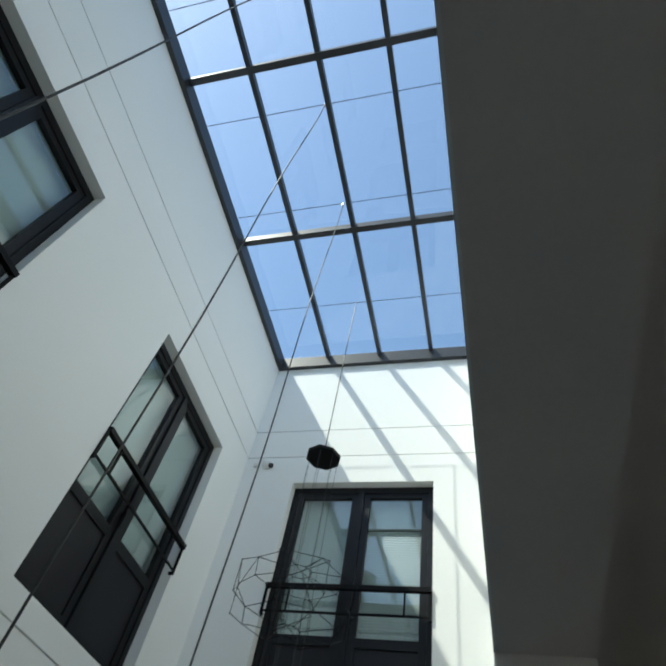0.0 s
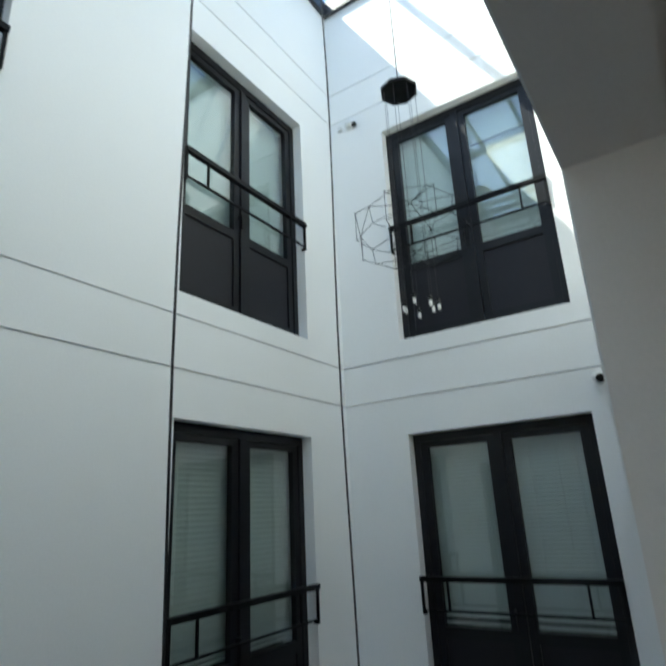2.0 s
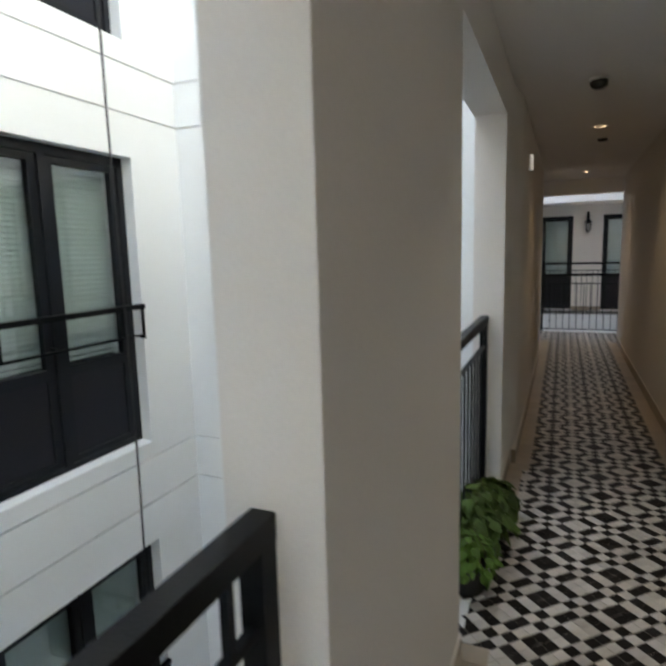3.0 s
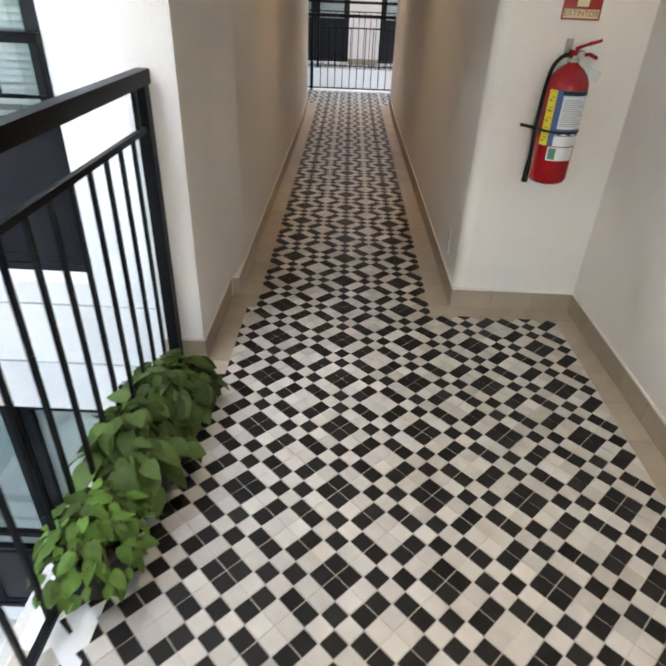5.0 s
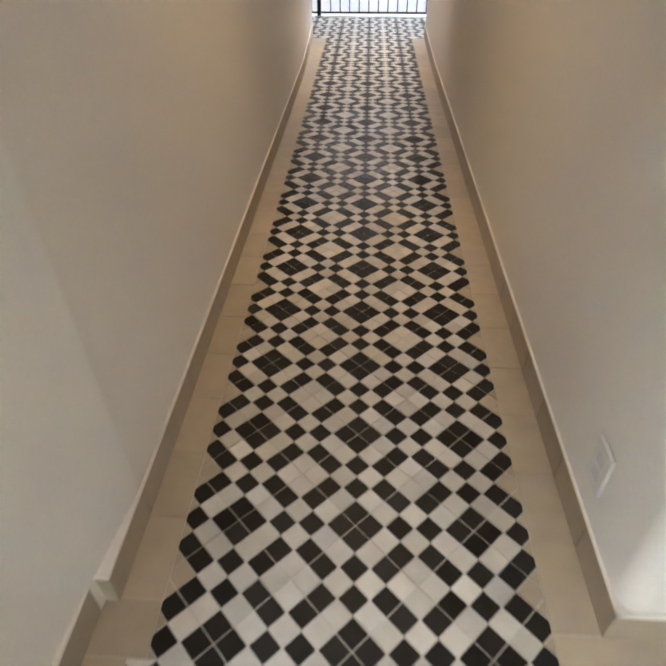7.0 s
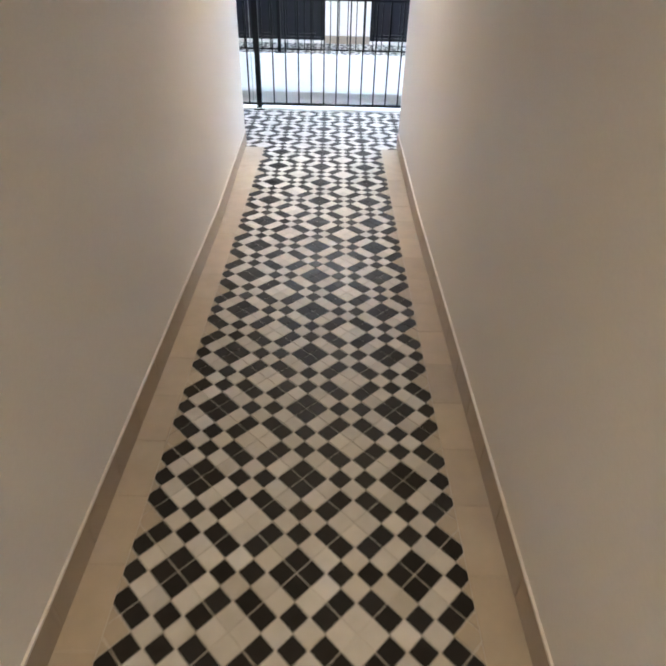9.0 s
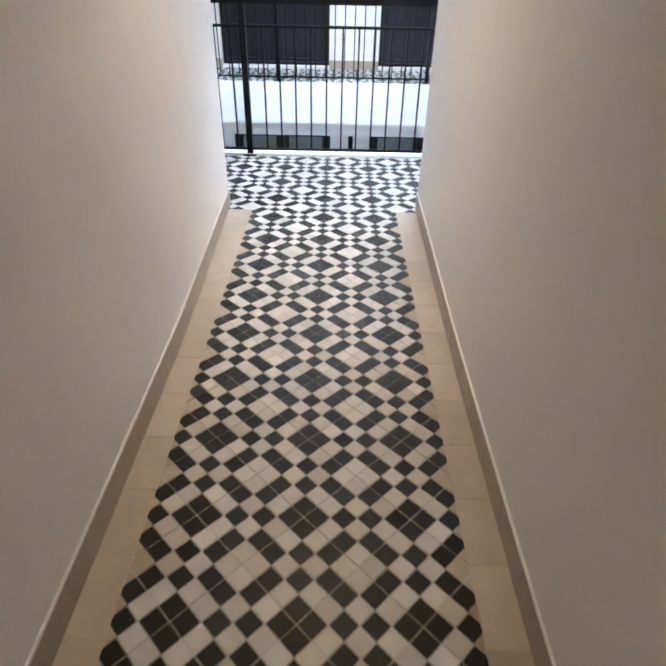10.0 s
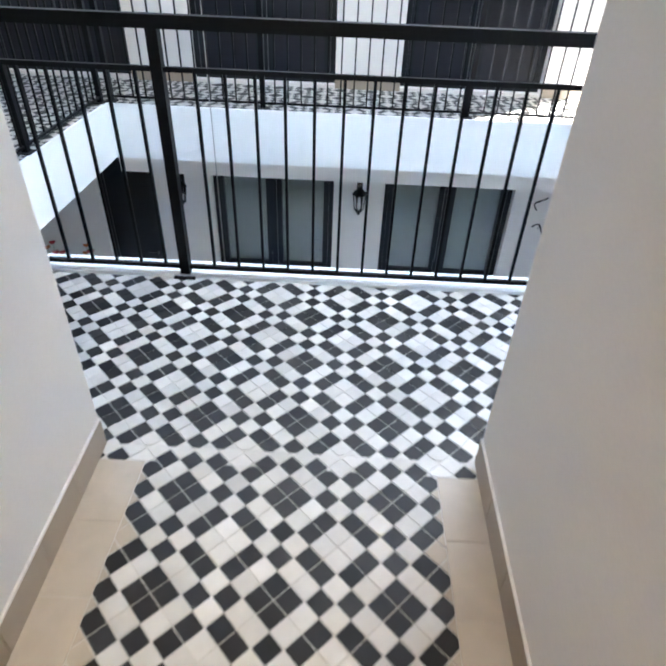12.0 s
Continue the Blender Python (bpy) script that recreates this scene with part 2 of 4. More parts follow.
def wall(name, label, material, axis, face, back, u0, u1, z0, z1, holes=(), grooves=()):
    """A wall across axis ('x' or 'y') from its seen face to its back. holes: u0, u1, z0, z1. grooves: heights of shallow horizontal joints."""
    deep = 0.02 if back > face else -0.02
    us = sorted({u0, u1, *(h[i] for h in holes for i in (0, 1))})
    zs = sorted({z0, z1, *(h[i] for h in holes for i in (2, 3)), *(g + s for g in grooves for s in (-0.006, 0.006))})
    zs = [z for z in zs if z0 - 1e-6 <= z <= z1 + 1e-6]

    def depth(i, k):
        if not (0 <= i < len(us) - 1 and 0 <= k < len(zs) - 1):
            return None
        u, z = (us[i] + us[i + 1]) / 2, (zs[k] + zs[k + 1]) / 2
        if any(h[0] < u < h[1] and h[2] < z < h[3] for h in holes):
            return None
        return face + (deep if any(abs(z - g) < 0.006 for g in grooves) else 0)

    bm = bmesh.new()

    def quad(pts):
        bm.faces.new([bm.verts.new((d, u, z) if axis == "x" else (u, d, z)) for d, u, z in pts])

    for i in range(len(us) - 1):
        for k in range(len(zs) - 1):
            d = depth(i, k)
            if d is None:
                continue
            a, b, c, e = us[i], us[i + 1], zs[k], zs[k + 1]
            quad(((d, a, c), (d, b, c), (d, b, e), (d, a, e)))
            quad(((back, a, c), (back, a, e), (back, b, e), (back, b, c)))
            for di, dk, p, q in ((-1, 0, (a, c), (a, e)), (1, 0, (b, c), (b, e)), (0, -1, (a, c), (b, c)), (0, 1, (a, e), (b, e))):
                other = depth(i + di, k + dk)
                far = back if other is None else other
                if other is None or abs(other - d) > 1e-6:
                    quad(((d, *p), (d, *q), (far, *q), (far, *p)))
    bmesh.ops.remove_doubles(bm, verts=bm.verts, dist=1e-5)
    return structure(part(name, bm, material), label)


# ---- the atrium ----
STOREY = 2.77
WX, NY, SY, EX = -3.0, 1.075, -4.4, -0.715
LOW, ROOF = -2.9, 6.56
WEST_WINDOWS = [(-0.75, 0.56), (-3.19, -1.88)]
NORTH_WINDOW = (-2.455, -1.144)
SILL, HEAD, FALL = 0.11, 2.11, 0.018
JOINTS = [-2.79, -3.13, -0.023, -0.361, 2.393, 2.716, 5.196, 5.545]
levels = [-STOREY, 0.0, STOREY]
wall("wall_west", "white painted atrium wall with thin horizontal joints", WHITE, "x", WX, WX - 0.3, SY, NY, LOW, ROOF,
     [(a, b, SILL - FALL + k, HEAD + k) for a, b in WEST_WINDOWS for k in levels], JOINTS)
wall("wall_north", "white painted atrium wall partly in sunlight", WHITE, "y", NY, NY + 0.3, WX - 0.3, EX, LOW, ROOF,
     [(*NORTH_WINDOW, SILL - FALL + k, HEAD + k) for k in levels], JOINTS)
wall("wall_south", "plain white atrium wall", WHITE, "y", SY, SY - 0.2, WX - 0.3, EX, LOW, ROOF, (), JOINTS)
OPENINGS = [(-3.35, -1.87), (-0.75, 0.652)]
wall("wall_east", "white skin of the wall between atrium and corridor with railed openings", WHITE, "x", EX, EX + 0.004, SY - 0.2, NY + 0.3, 0.0, 2.4,
     [(a, b, -0.1, 2.14) for a, b in OPENINGS])
wall("wall_east_low", "white atrium wall under the openings", WHITE, "x", EX, -0.556, SY - 0.2, NY + 0.3, LOW, 0.0)
wall("wall_east_high", "white atrium wall over the openings", WHITE, "x", EX, -0.556, SY - 0.2, NY + 0.3, 2.4, ROOF)
structure(boxes("atrium_floor", [(WX - 0.3, EX, SY - 0.2, NY + 0.3, LOW - 0.2, LOW)], STONE), "pale stone floor at the foot of the atrium")

# ---- the roof light ----
roof = structure(empty("skylight", -1.9, -1.3, ROOF), "black steel framed glass roof over the atrium")


def roof_part(name, rows, material, label="", bevel=0.0):
    ob = boxes(name, [(a + 1.9, b + 1.9, c + 1.3, d + 1.3, e - ROOF, f - ROOF) for a, b, c, d, e, f in rows], material, roof, label, bevel)
    return ob


roof_part("edge_beam", [(WX, WX + 0.045, SY, NY, ROOF - 0.01, ROOF + 0.16)], STEEL)
roof_part("edge_beam", [(EX - 0.045, EX, SY, NY, ROOF - 0.01, ROOF + 0.16)], STEEL)
roof_part("edge_beam", [(WX + 0.045, EX - 0.045, NY - 0.05, NY, ROOF - 0.01, ROOF + 0.16)], STEEL)
roof_part("edge_beam", [(WX + 0.045, EX - 0.045, SY, SY + 0.05, ROOF - 0.01, ROOF + 0.16)], STEEL)
BARS_X = [-2.393, -1.775, -1.18]
BARS_Y = [-0.585, -2.19, -3.795]
for y in BARS_Y:
    roof_part("cross_bar", [(WX + 0.045, EX - 0.045, y - 0.03, y + 0.03, ROOF + 0.1, ROOF + 0.19)], STEEL, bevel=0.004)
for x in BARS_X:
    roof_part("glazing_bar", [(x - 0.022, x + 0.022, SY + 0.05, NY - 0.05, ROOF + 0.115, ROOF + 0.185)], STEEL, bevel=0.004)
xs, ys = [WX + 0.02, *BARS_X, EX - 0.02], [SY + 0.02, *sorted(BARS_Y), NY - 0.02]
for a, b in zip(xs, xs[1:]):
    for c, d in zip(ys, ys[1:]):
        pane = roof_part("pane", [(a + 0.004, b - 0.004, c + 0.004, d - 0.004, ROOF + 0.195, ROOF + 0.205)], ROOF_PANE, "clear roof glass")

# ---- french windows ----


def french_window(name, label, x, y, z, rz, width=1.31, height=2.0, panel=0.665, sill=False):
    """A two-leaf window in its opening: local x along the wall, -y towards the viewer. The origin is the opening's bottom centre on the wall's face."""
    top = structure(empty(name, x, y, z, rz), label)
    w, h = width / 2, height
    f0, f1 = 0.085, 0.15
    boxes("window_frame", [(-w, -w + 0.05, f0, f1, 0, h), (w - 0.05, w, f0, f1, 0, h), (-w + 0.05, w - 0.05, f0, f1, h - 0.06, h), (-w + 0.05, w - 0.05, f0, f1, 0, 0.035)], BLACK, top, "", 0.004)
    boxes("mullion", [(-0.028, 0.028, f0 - 0.006, f1, 0.035, h - 0.06)], BLACK, top, "", 0.004)
    rail = panel or 0.09
    for side in (-1, 1):
        a, b = (-w + 0.052, -0.03) if side < 0 else (0.03, w - 0.052)
        leaf = boxes("leaf_frame", [(a, a + 0.055, f0 + 0.012, f1 - 0.01, 0.037, h - 0.062), (b - 0.055, b, f0 + 0.012, f1 - 0.01, 0.037, h - 0.062),
                                    (a + 0.055, b - 0.055, f0 + 0.012, f1 - 0.01, h - 0.105, h - 0.062), (a + 0.055, b - 0.055, f0 + 0.012, f1 - 0.01, 0.037, 0.075)]
                     + ([(a + 0.055, b - 0.055, f0 + 0.012, f1 - 0.01, rail - 0.07, rail)] if panel else []), BLACK, top, "", 0.004)
        if panel:
            boxes("panel", [(a + 0.05, b - 0.05, f0 + 0.026, f1 - 0.02, 0.07, rail - 0.066)], PANEL, leaf, "plain charcoal lower panel")
        glass_pane = boxes("pane", [(a + 0.05, b - 0.05, f0 + 0.032, f0 + 0.038, rail - 0.004, h - 0.1)], PANE, leaf, "slightly green window glass")
        glass_pane.visible_shadow = False
    boxes("handle", [(-0.045, -0.033, f0 - 0.02, f0 + 0.012, rail + 0.1, rail + 0.13), (-0.047, -0.031, f0 - 0.032, f0 - 0.02, rail + 0.02, rail + 0.13)], BLACK, top, "", 0.003)
    if sill:
        bm = bmesh.new()
        ring = [[bm.verts.new((x, y, z)) for y, z in ((0.001, -FALL + 0.001), (0.001, -FALL + 0.006), (f0 + 0.01, -0.001), (0.16, -0.001), (0.16, -FALL + 0.001))] for x in (-w + 0.001, w - 0.001)]
        for k in range(5):
            bm.faces.new((ring[0][k], ring[0][(k + 1) % 5], ring[1][(k + 1) % 5], ring[1][k]))
        bm.faces.new(ring[0])
        bm.faces.new(ring[1][::-1])
        part("window_sill", bm, WHITE, top, "white sloping plaster sill")
    # shallow box whose dark colour stands in for an unlit interior
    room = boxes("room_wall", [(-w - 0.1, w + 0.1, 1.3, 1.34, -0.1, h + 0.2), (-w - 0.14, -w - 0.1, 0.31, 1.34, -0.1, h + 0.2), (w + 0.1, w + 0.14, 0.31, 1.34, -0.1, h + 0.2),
                               (-w - 0.14, w + 0.14, 0.31, 1.34, h + 0.2, h + 0.24), (-w - 0.14, w + 0.14, 0.31, 1.34, -0.14, -0.1)], ROOM, top, "shallow box coloured dark for the dim room behind the glass")
    return top


def blind(x, y, z, rz, width, height, label, tilt=63.0, pitch=0.03):
    """A slatted blind: headrail, slats, bottom rail and two cords. The origin is the middle of its headrail."""
    top = tagged(empty("window_blind", x, y, z, rz), label, "blind", "slatted window blinds")
    boxes("headrail", [(-width / 2, width / 2, -0.015, 0.015, -0.03, 0.0)], BLIND, top, "", 0.003)
    bm = bmesh.new()
    for k in range(int((height - 0.06) / pitch)):
        yy, zz = 0.012, -0.04 - k * pitch
        ring = [(yy, zz)]
        for turn in (tilt - 18, tilt - 5, tilt + 7, tilt + 20):
            yy, zz = yy - pitch * 0.29 * math.cos(radians(turn)), zz - pitch * 0.29 * math.sin(radians(turn))
            ring.append((yy, zz))
        rows = [(bm.verts.new((-width / 2, y0, z0)), bm.verts.new((width / 2, y0, z0))) for y0, z0 in ring]
        for p, q in zip(rows, rows[1:]):
            bm.faces.new((p[0], p[1], q[1], q[0]))
    tagged(part("slats", bm, BLIND, top, "pale slats turned nearly shut"), kind="stuff")
    boxes("bottom_rail", [(-width / 2, width / 2, -0.012, 0.012, -height, -height + 0.018)], BLIND, top, "", 0.003)
    for cx in (-width * 0.36, width * 0.36):
        boxes("cord", [(cx - 0.001, cx + 0.001, -0.019, -0.017, -height, 0)], BLIND, top)
    return top


def roller(x, y, z, rz, width, height, cloth=None):
    top = tagged(empty("roller_shade", x, y, z, rz), "grey-green roller shade drawn down behind the glass, colour darkened on the ground storey", "shade", "roller shades")
    bm = bmesh.new()
    add_tube(bm, (-width / 2, 0, -0.02), (width / 2, 0, -0.02), 0.018, 12)
    part("roll", bm, cloth or SHADE, top)
    boxes("cloth", [(-width / 2, width / 2, 0.016, 0.019, -height, -0.02)], cloth or SHADE, top)
    boxes("hem_bar", [(-width / 2, width / 2, 0.012, 0.023, -height - 0.012, -height + 0.006)], cloth or SHADE, top, "", 0.003)
    return top


def window_rail(x, y, z, rz, width=1.308):
    """The guard rail of a french window; the origin is the opening's bottom centre on the wall's face."""
    top = tagged(empty("window_railing", x, y, z, rz), "black iron guard rail across a french window", "railing", "french window railings")
    w = width / 2
    boxes("top_rail", [(-w, w, -0.032, 0.006, 0.965, 1.0)], IRON, top, "", 0.003)
    boxes("lower_rail", [(-w + 0.1, w - 0.1, -0.02, -0.006, 0.775, 0.79)], IRON, top, "", 0.002)
    for s in (-1, 1):
        boxes("upright", [(s * (w - 0.2) - 0.007, s * (w - 0.2) + 0.007, -0.02, -0.006, 0.79, 0.965)], IRON, top)
        boxes("end_bracket", [(s * (w - 0.009) - 0.009, s * (w - 0.009) + 0.009, -0.02, 0.02, 0.755, 0.775), (s * (w - 0.009) - 0.009, s * (w - 0.009) + 0.009, -0.02, -0.004, 0.775, 0.965)], IRON, top, "", 0.002)
        boxes("side_link", [(min(s * (w - 0.1), s * (w - 0.018)), max(s * (w - 0.1), s * (w - 0.018)), -0.019, -0.007, 0.776, 0.788)], IRON, top)
    return top


number = 0
for k, floor_z in enumerate(levels):
    for x, y, rz in [(WX, sum(p) / 2, 90) for p in WEST_WINDOWS] + [(sum(NORTH_WINDOW) / 2, NY, 0)]:
        number += 1
        french_window(f"window_{number}", "black aluminium french window with dark lower panels and pale glass", x, y, floor_z + SILL, rz, sill=True)
        out = Vector((0, 1, 0)) if rz == 0 else Vector((-1, 0, 0))
        along = Vector((1, 0, 0)) if rz == 0 else Vector((0, 1, 0))
        for side in (-1, 1):
            p = Vector((x, y, floor_z + SILL + 1.96)) + out * 0.19 + along * side * 0.31
            if k == 1:
                blind(*p, rz, 0.56, 1.29, "pale grey-green slatted blind let down behind the window", 67.0, 0.028 if rz == 0 else 0.033)
            elif k == 2 and rz == 0 and side > 0:
                blind(p.x, p.y, p.z - 0.3, rz, 0.56, 1.06, "pale slatted blind hanging half shut behind the window", 75.0, 0.023)
                roller(*p, rz, 0.58, 0.3)
            else:
                roller(*p, rz, 0.58, 1.36)
        window_rail(x, y, floor_z + SILL, rz)

# ---- the corridor and the hall ----
CEILING, END = 2.4, 6.66
wall("wall_hall_west", "cream inner face of the corridor wall with two openings", CREAM, "x", -0.546, EX + 0.004, -6.2, 1.215, 0.0, CEILING, [(a, b, -0.1, 2.14) for a, b in OPENINGS])
MOUTH = (-0.55, 0.533)


def plan_wall(name, label, plan, z0, z1, bevel):
    """A wall raised from its outline on the floor."""
    bm = bmesh.new()
    add_prism(bm, plan, z0, z1)
    if bevel:
        rounded(bm, bevel, 3)
    return structure(part(name, bm, CREAM), label)


plan_wall("wall_corridor_west", "cream plastered corridor wall that swells out from the hall wall",
          [(-0.70, 1.05), (-0.549, 1.05), (-0.544, 1.12), (-0.512, 1.42), (-0.510, 5.3), (MOUTH[0] + 0.002, END - 0.16), (-0.70, END - 0.16)], 0.0, CEILING, 0.004)
plan_wall("wall_corridor_base", "cream foot of the corridor wall behind the skirting",
          [(-0.70, 1.217), (-0.510, 1.217), (-0.510, 5.3), (MOUTH[0] + 0.001, END - 0.16), (-0.70, END - 0.16)], 0.0, 0.096, 0.0)
TURN = 0.055
CORNER = [(0.518 + TURN * (1 - math.cos(a)), 1.195 + TURN * (1 - math.sin(a))) for a in (math.pi / 2 * k / 12 for k in range(13))]
plan_wall("wall_corridor_east", "cream plastered corridor wall with a rounded corner",
          [(0.66, 1.195), (0.66, END - 0.16), (MOUTH[1] - 0.002, END - 0.16), (0.513, 5.3), *CORNER], 0.09, CEILING, 0.0)
plan_wall("wall_corridor_foot", "cream foot of the corridor wall behind the skirting",
          [(0.66, 1.195), (0.66, END - 0.16), (MOUTH[1] - 0.002, END - 0.16), (0.513, 5.3), (0.518, 1.195)], 0.0, 0.09, 0.0)
structure(boxes("wall_alcove", [(0.66, 1.24, 1.195, 1.35, 0.0, CEILING)], CREAM), "cream wall that carries the fire extinguisher")
structure(boxes("wall_hall_east", [(1.085, 1.24, -6.2, 1.195, 0.0, CEILING)], CREAM), "cream wall along the hall")
# Unseen opening and outer slab, added to bring daylight into the hall.
wall("wall_hall_south", "cream end wall with an added unseen opening that lets daylight in", CREAM, "y", -6.2, -6.35, -0.556, 1.085, 0.0, CEILING, [(0.35, 0.95, -0.1, 2.14)])
structure(boxes("daylight_slab", [(-0.55, 2.4, -9.5, -6.35, -0.2, -0.02)], STONE), "pale stone slab added out of view beyond the daylight opening")
DOWNLIGHTS = [(0.25, -0.55), (0.0, 2.66), (0.0, 5.62)]
slabs, edge = [], -6.35
for x, y in DOWNLIGHTS:
    slabs += [(-0.556, 1.24, edge, y - 0.046, CEILING, CEILING + 0.15), (-0.556, x - 0.046, y - 0.046, y + 0.046, CEILING, CEILING + 0.15), (x + 0.046, 1.24, y - 0.046, y + 0.046, CEILING, CEILING + 0.15)]
    edge = y + 0.046
structure(boxes("ceiling", slabs + [(-0.556, 1.24, edge, END - 0.16, CEILING, CEILING + 0.15)], CEIL), "matt off-white ceiling")

# ---- floor of small square tiles ----
U = 0.05
HALF = 0.0016


def tile_colour(i, k):
    """White (0) or black (1) for the small square in column i and row k of the grid laid at 45 degrees."""
    def cell(n):
        block, rest = divmod(n + 1, 4)
        return 3 * block + (0, 0, 1, 2)[rest]
    return (cell(i) + cell(k) + 1) % 2


def clip(poly, x0, x1, y0, y1):
    for axis, value, sign in ((0, x0, 1), (0, x1, -1), (1, y0, 1), (1, y1, -1)):
        made = []
        for p, q in zip(poly, poly[1:] + poly[:1]):
            a, b = sign * (p[axis] - value), sign * (q[axis] - value)
            if a >= 0:
                made.append(p)
            if a * b < 0:
                s = a / (a - b)
                made.append((p[0] + s * (q[0] - p[0]), p[1] + s * (q[1] - p[1])))
        poly = made
        if not poly:
            break
    return poly


def tiles_in(x0, x1, y0, y1):
    """Tiles of one rectangle of floor: colour, outline, whole or cut."""
    r = math.sqrt(0.5)
    corners = [((x + y) * r / U, (y - x) * r / U) for x in (x0, x1) for y in (y0, y1)]
    i0, i1 = (int(math.floor(f(c[0] for c in corners))) + d for f, d in ((min, -1), (max, 1)))
    k0, k1 = (int(math.floor(f(c[1] for c in corners))) + d for f, d in ((min, -1), (max, 1)))
    for i in range(i0, i1 + 1):
        for k in range(k0, k1 + 1):
            a, b, c, d = (i * U + HALF, (i + 1) * U - HALF, k * U + HALF, (k + 1) * U - HALF)
            full = [((p - q) * r, (p + q) * r) for p, q in ((a, c), (b, c), (b, d), (a, d))]
            cut = clip(full, x0, x1, y0, y1)
            if len(cut) >= 3:
                area = abs(sum(p[0] * q[1] - q[0] * p[1] for p, q in zip(cut, cut[1:] + cut[:1]))) / 2
                if area > 1.2e-4:
                    yield tile_colour(i, k), cut, len(cut) == 4 and area > 0.0021, ((i + 0.5) * U, (k + 0.5) * U)


def tile_mesh(name, outlines, z, material, lean=0.0006):
    """Flat tiles with sides that go down into the joint, each a hair out of level."""
    rng = random.Random(7)
    verts, faces = [], []
    for poly in outlines:
        n, s = len(verts), len(poly)
        cx, cy = sum(p[0] for p in poly) / s, sum(p[1] for p in poly) / s
        tx, ty, up = rng.uniform(-0.008, 0.008), rng.uniform(-0.008, 0.008), rng.uniform(-lean, lean) * 0.5
        verts += [(x, y, z + up + tx * (x - cx) + ty * (y - cy)) for x, y in poly]
        verts += [(x, y, z - 0.006) for x, y in poly]
        faces.append(tuple(range(n, n + s)))
        faces += [(n + k, n + s + k, n + s + (k + 1) % s, n + (k + 1) % s) for k in range(s)]
    me = bpy.data.meshes.new(name)
    me.from_pydata(verts, [], faces)
    me.materials.append(material)
    return me


def lay(floor, regions, z, chosen=None, filled=False):
    """Lays the tiles of all regions on a floor, all joined but for the whole ones inside the chosen stretch. filled: the cut gaps along the corridor and the alcove are of border stone."""
    outlines, single = ([], [], []), []
    for region in regions:
        for colour, poly, whole, spot in tiles_in(*region):
            x, y = poly[0]
            if chosen and whole and len(single) < 300 and chosen[0] < x < chosen[1] and chosen[2] < y < chosen[3]:
                single.append((colour, spot))
            elif filled and colour == 0 and any(abs(abs(px) - 0.411) < 1e-4 and py > 1.1 or abs(py - 1.095) < 1e-4 and px > 0.42 for px, py in poly):
                outlines[2].append(poly)
            else:
                outlines[colour].append(poly)
    for colour, material, say in ((0, TILE_W, "off-white"), (1, TILE_B, "black"), (2, BORDER, "beige cut")):
        if not outlines[colour]:
            continue
        ob = new("tiles", tile_mesh("tiles", outlines[colour], z, material))
        ob.parent = floor
        tagged(ob, f"small square {say} tiles laid in a diagonal pattern", kind="stuff")
    r = math.sqrt(0.5)
    shape = [[(-U / 2 + HALF, -U / 2 + HALF), (U / 2 - HALF, -U / 2 + HALF), (U / 2 - HALF, U / 2 - HALF), (-U / 2 + HALF, U / 2 - HALF)]]
    pair = [tile_mesh("tile", shape, 0.0, m) for m in (TILE_W1, TILE_B1)]
    for colour, (p, q) in single:
        ob = new("tile", pair[colour])
        ob.matrix_world = pose((p - q) * r, (p + q) * r, z + random.uniform(-0.0003, 0.0003), random.uniform(-0.4, 0.4), random.uniform(-0.4, 0.4), 45)
        ob.parent = floor


hall_floor = structure(boxes("floor", [(-0.715, 1.24, -6.35, 1.29, -0.43, -0.0022), (-0.745, -0.715, -3.35, -1.86, -0.06, -0.0022), (-0.745, -0.715, -0.75, 0.652, -0.06, -0.0022), (-0.70, 0.66, 1.29, END, -0.43, -0.0022)], GROUT), "black and white diagonal mosaic tile floor with a beige border")
B = 0.095
lay(hall_floor, [(-0.45, 0.99, -6.1, 1.095), (-0.66, -0.45, -0.655, 0.558), (-0.66, -0.45, -3.25, -1.955), (-0.411, 0.411, 1.095, END - 0.06)], 0.0, (-0.43, 0.43, 0.45, 1.35), True)
BORDER_W = {}


def border(floor, x0, x1, y0, y1, z=0.0, step=0.2):
    """A run of beige border tiles, each a part of the floor."""
    long_y = (y1 - y0) > (x1 - x0)
    a, b = (y0, y1) if long_y else (x0, x1)
    count = max(1, round((b - a) / step))
    size = (b - a) / count
    across = (x1 - x0) if long_y else (y1 - y0)
    key = (round(size, 3), round(across, 3), long_y)
    if key not in BORDER_W:
        bm = bmesh.new()
        p, q = (across / 2 - 0.001, size / 2 - 0.0008) if long_y else (size / 2 - 0.0008, across / 2 - 0.001)
        add_box(bm, -p, p, -q, q, -0.006, 0.0)
        me = bpy.data.meshes.new("border_tile")
        bm.to_mesh(me)
        bm.free()
        me.materials.append(BORDER)
        BORDER_W[key] = me
    for k in range(count):
        c = a + (k + 0.5) * size
        ob = new("border_tile", BORDER_W[key])
        ob.matrix_world = pose(*(((x0 + x1) / 2, c) if long_y else (c, (y0 + y1) / 2)), z + random.uniform(-0.0004, 0.0004), random.uniform(-0.15, 0.15), random.uniform(-0.15, 0.15), 0)
        ob.parent = floor


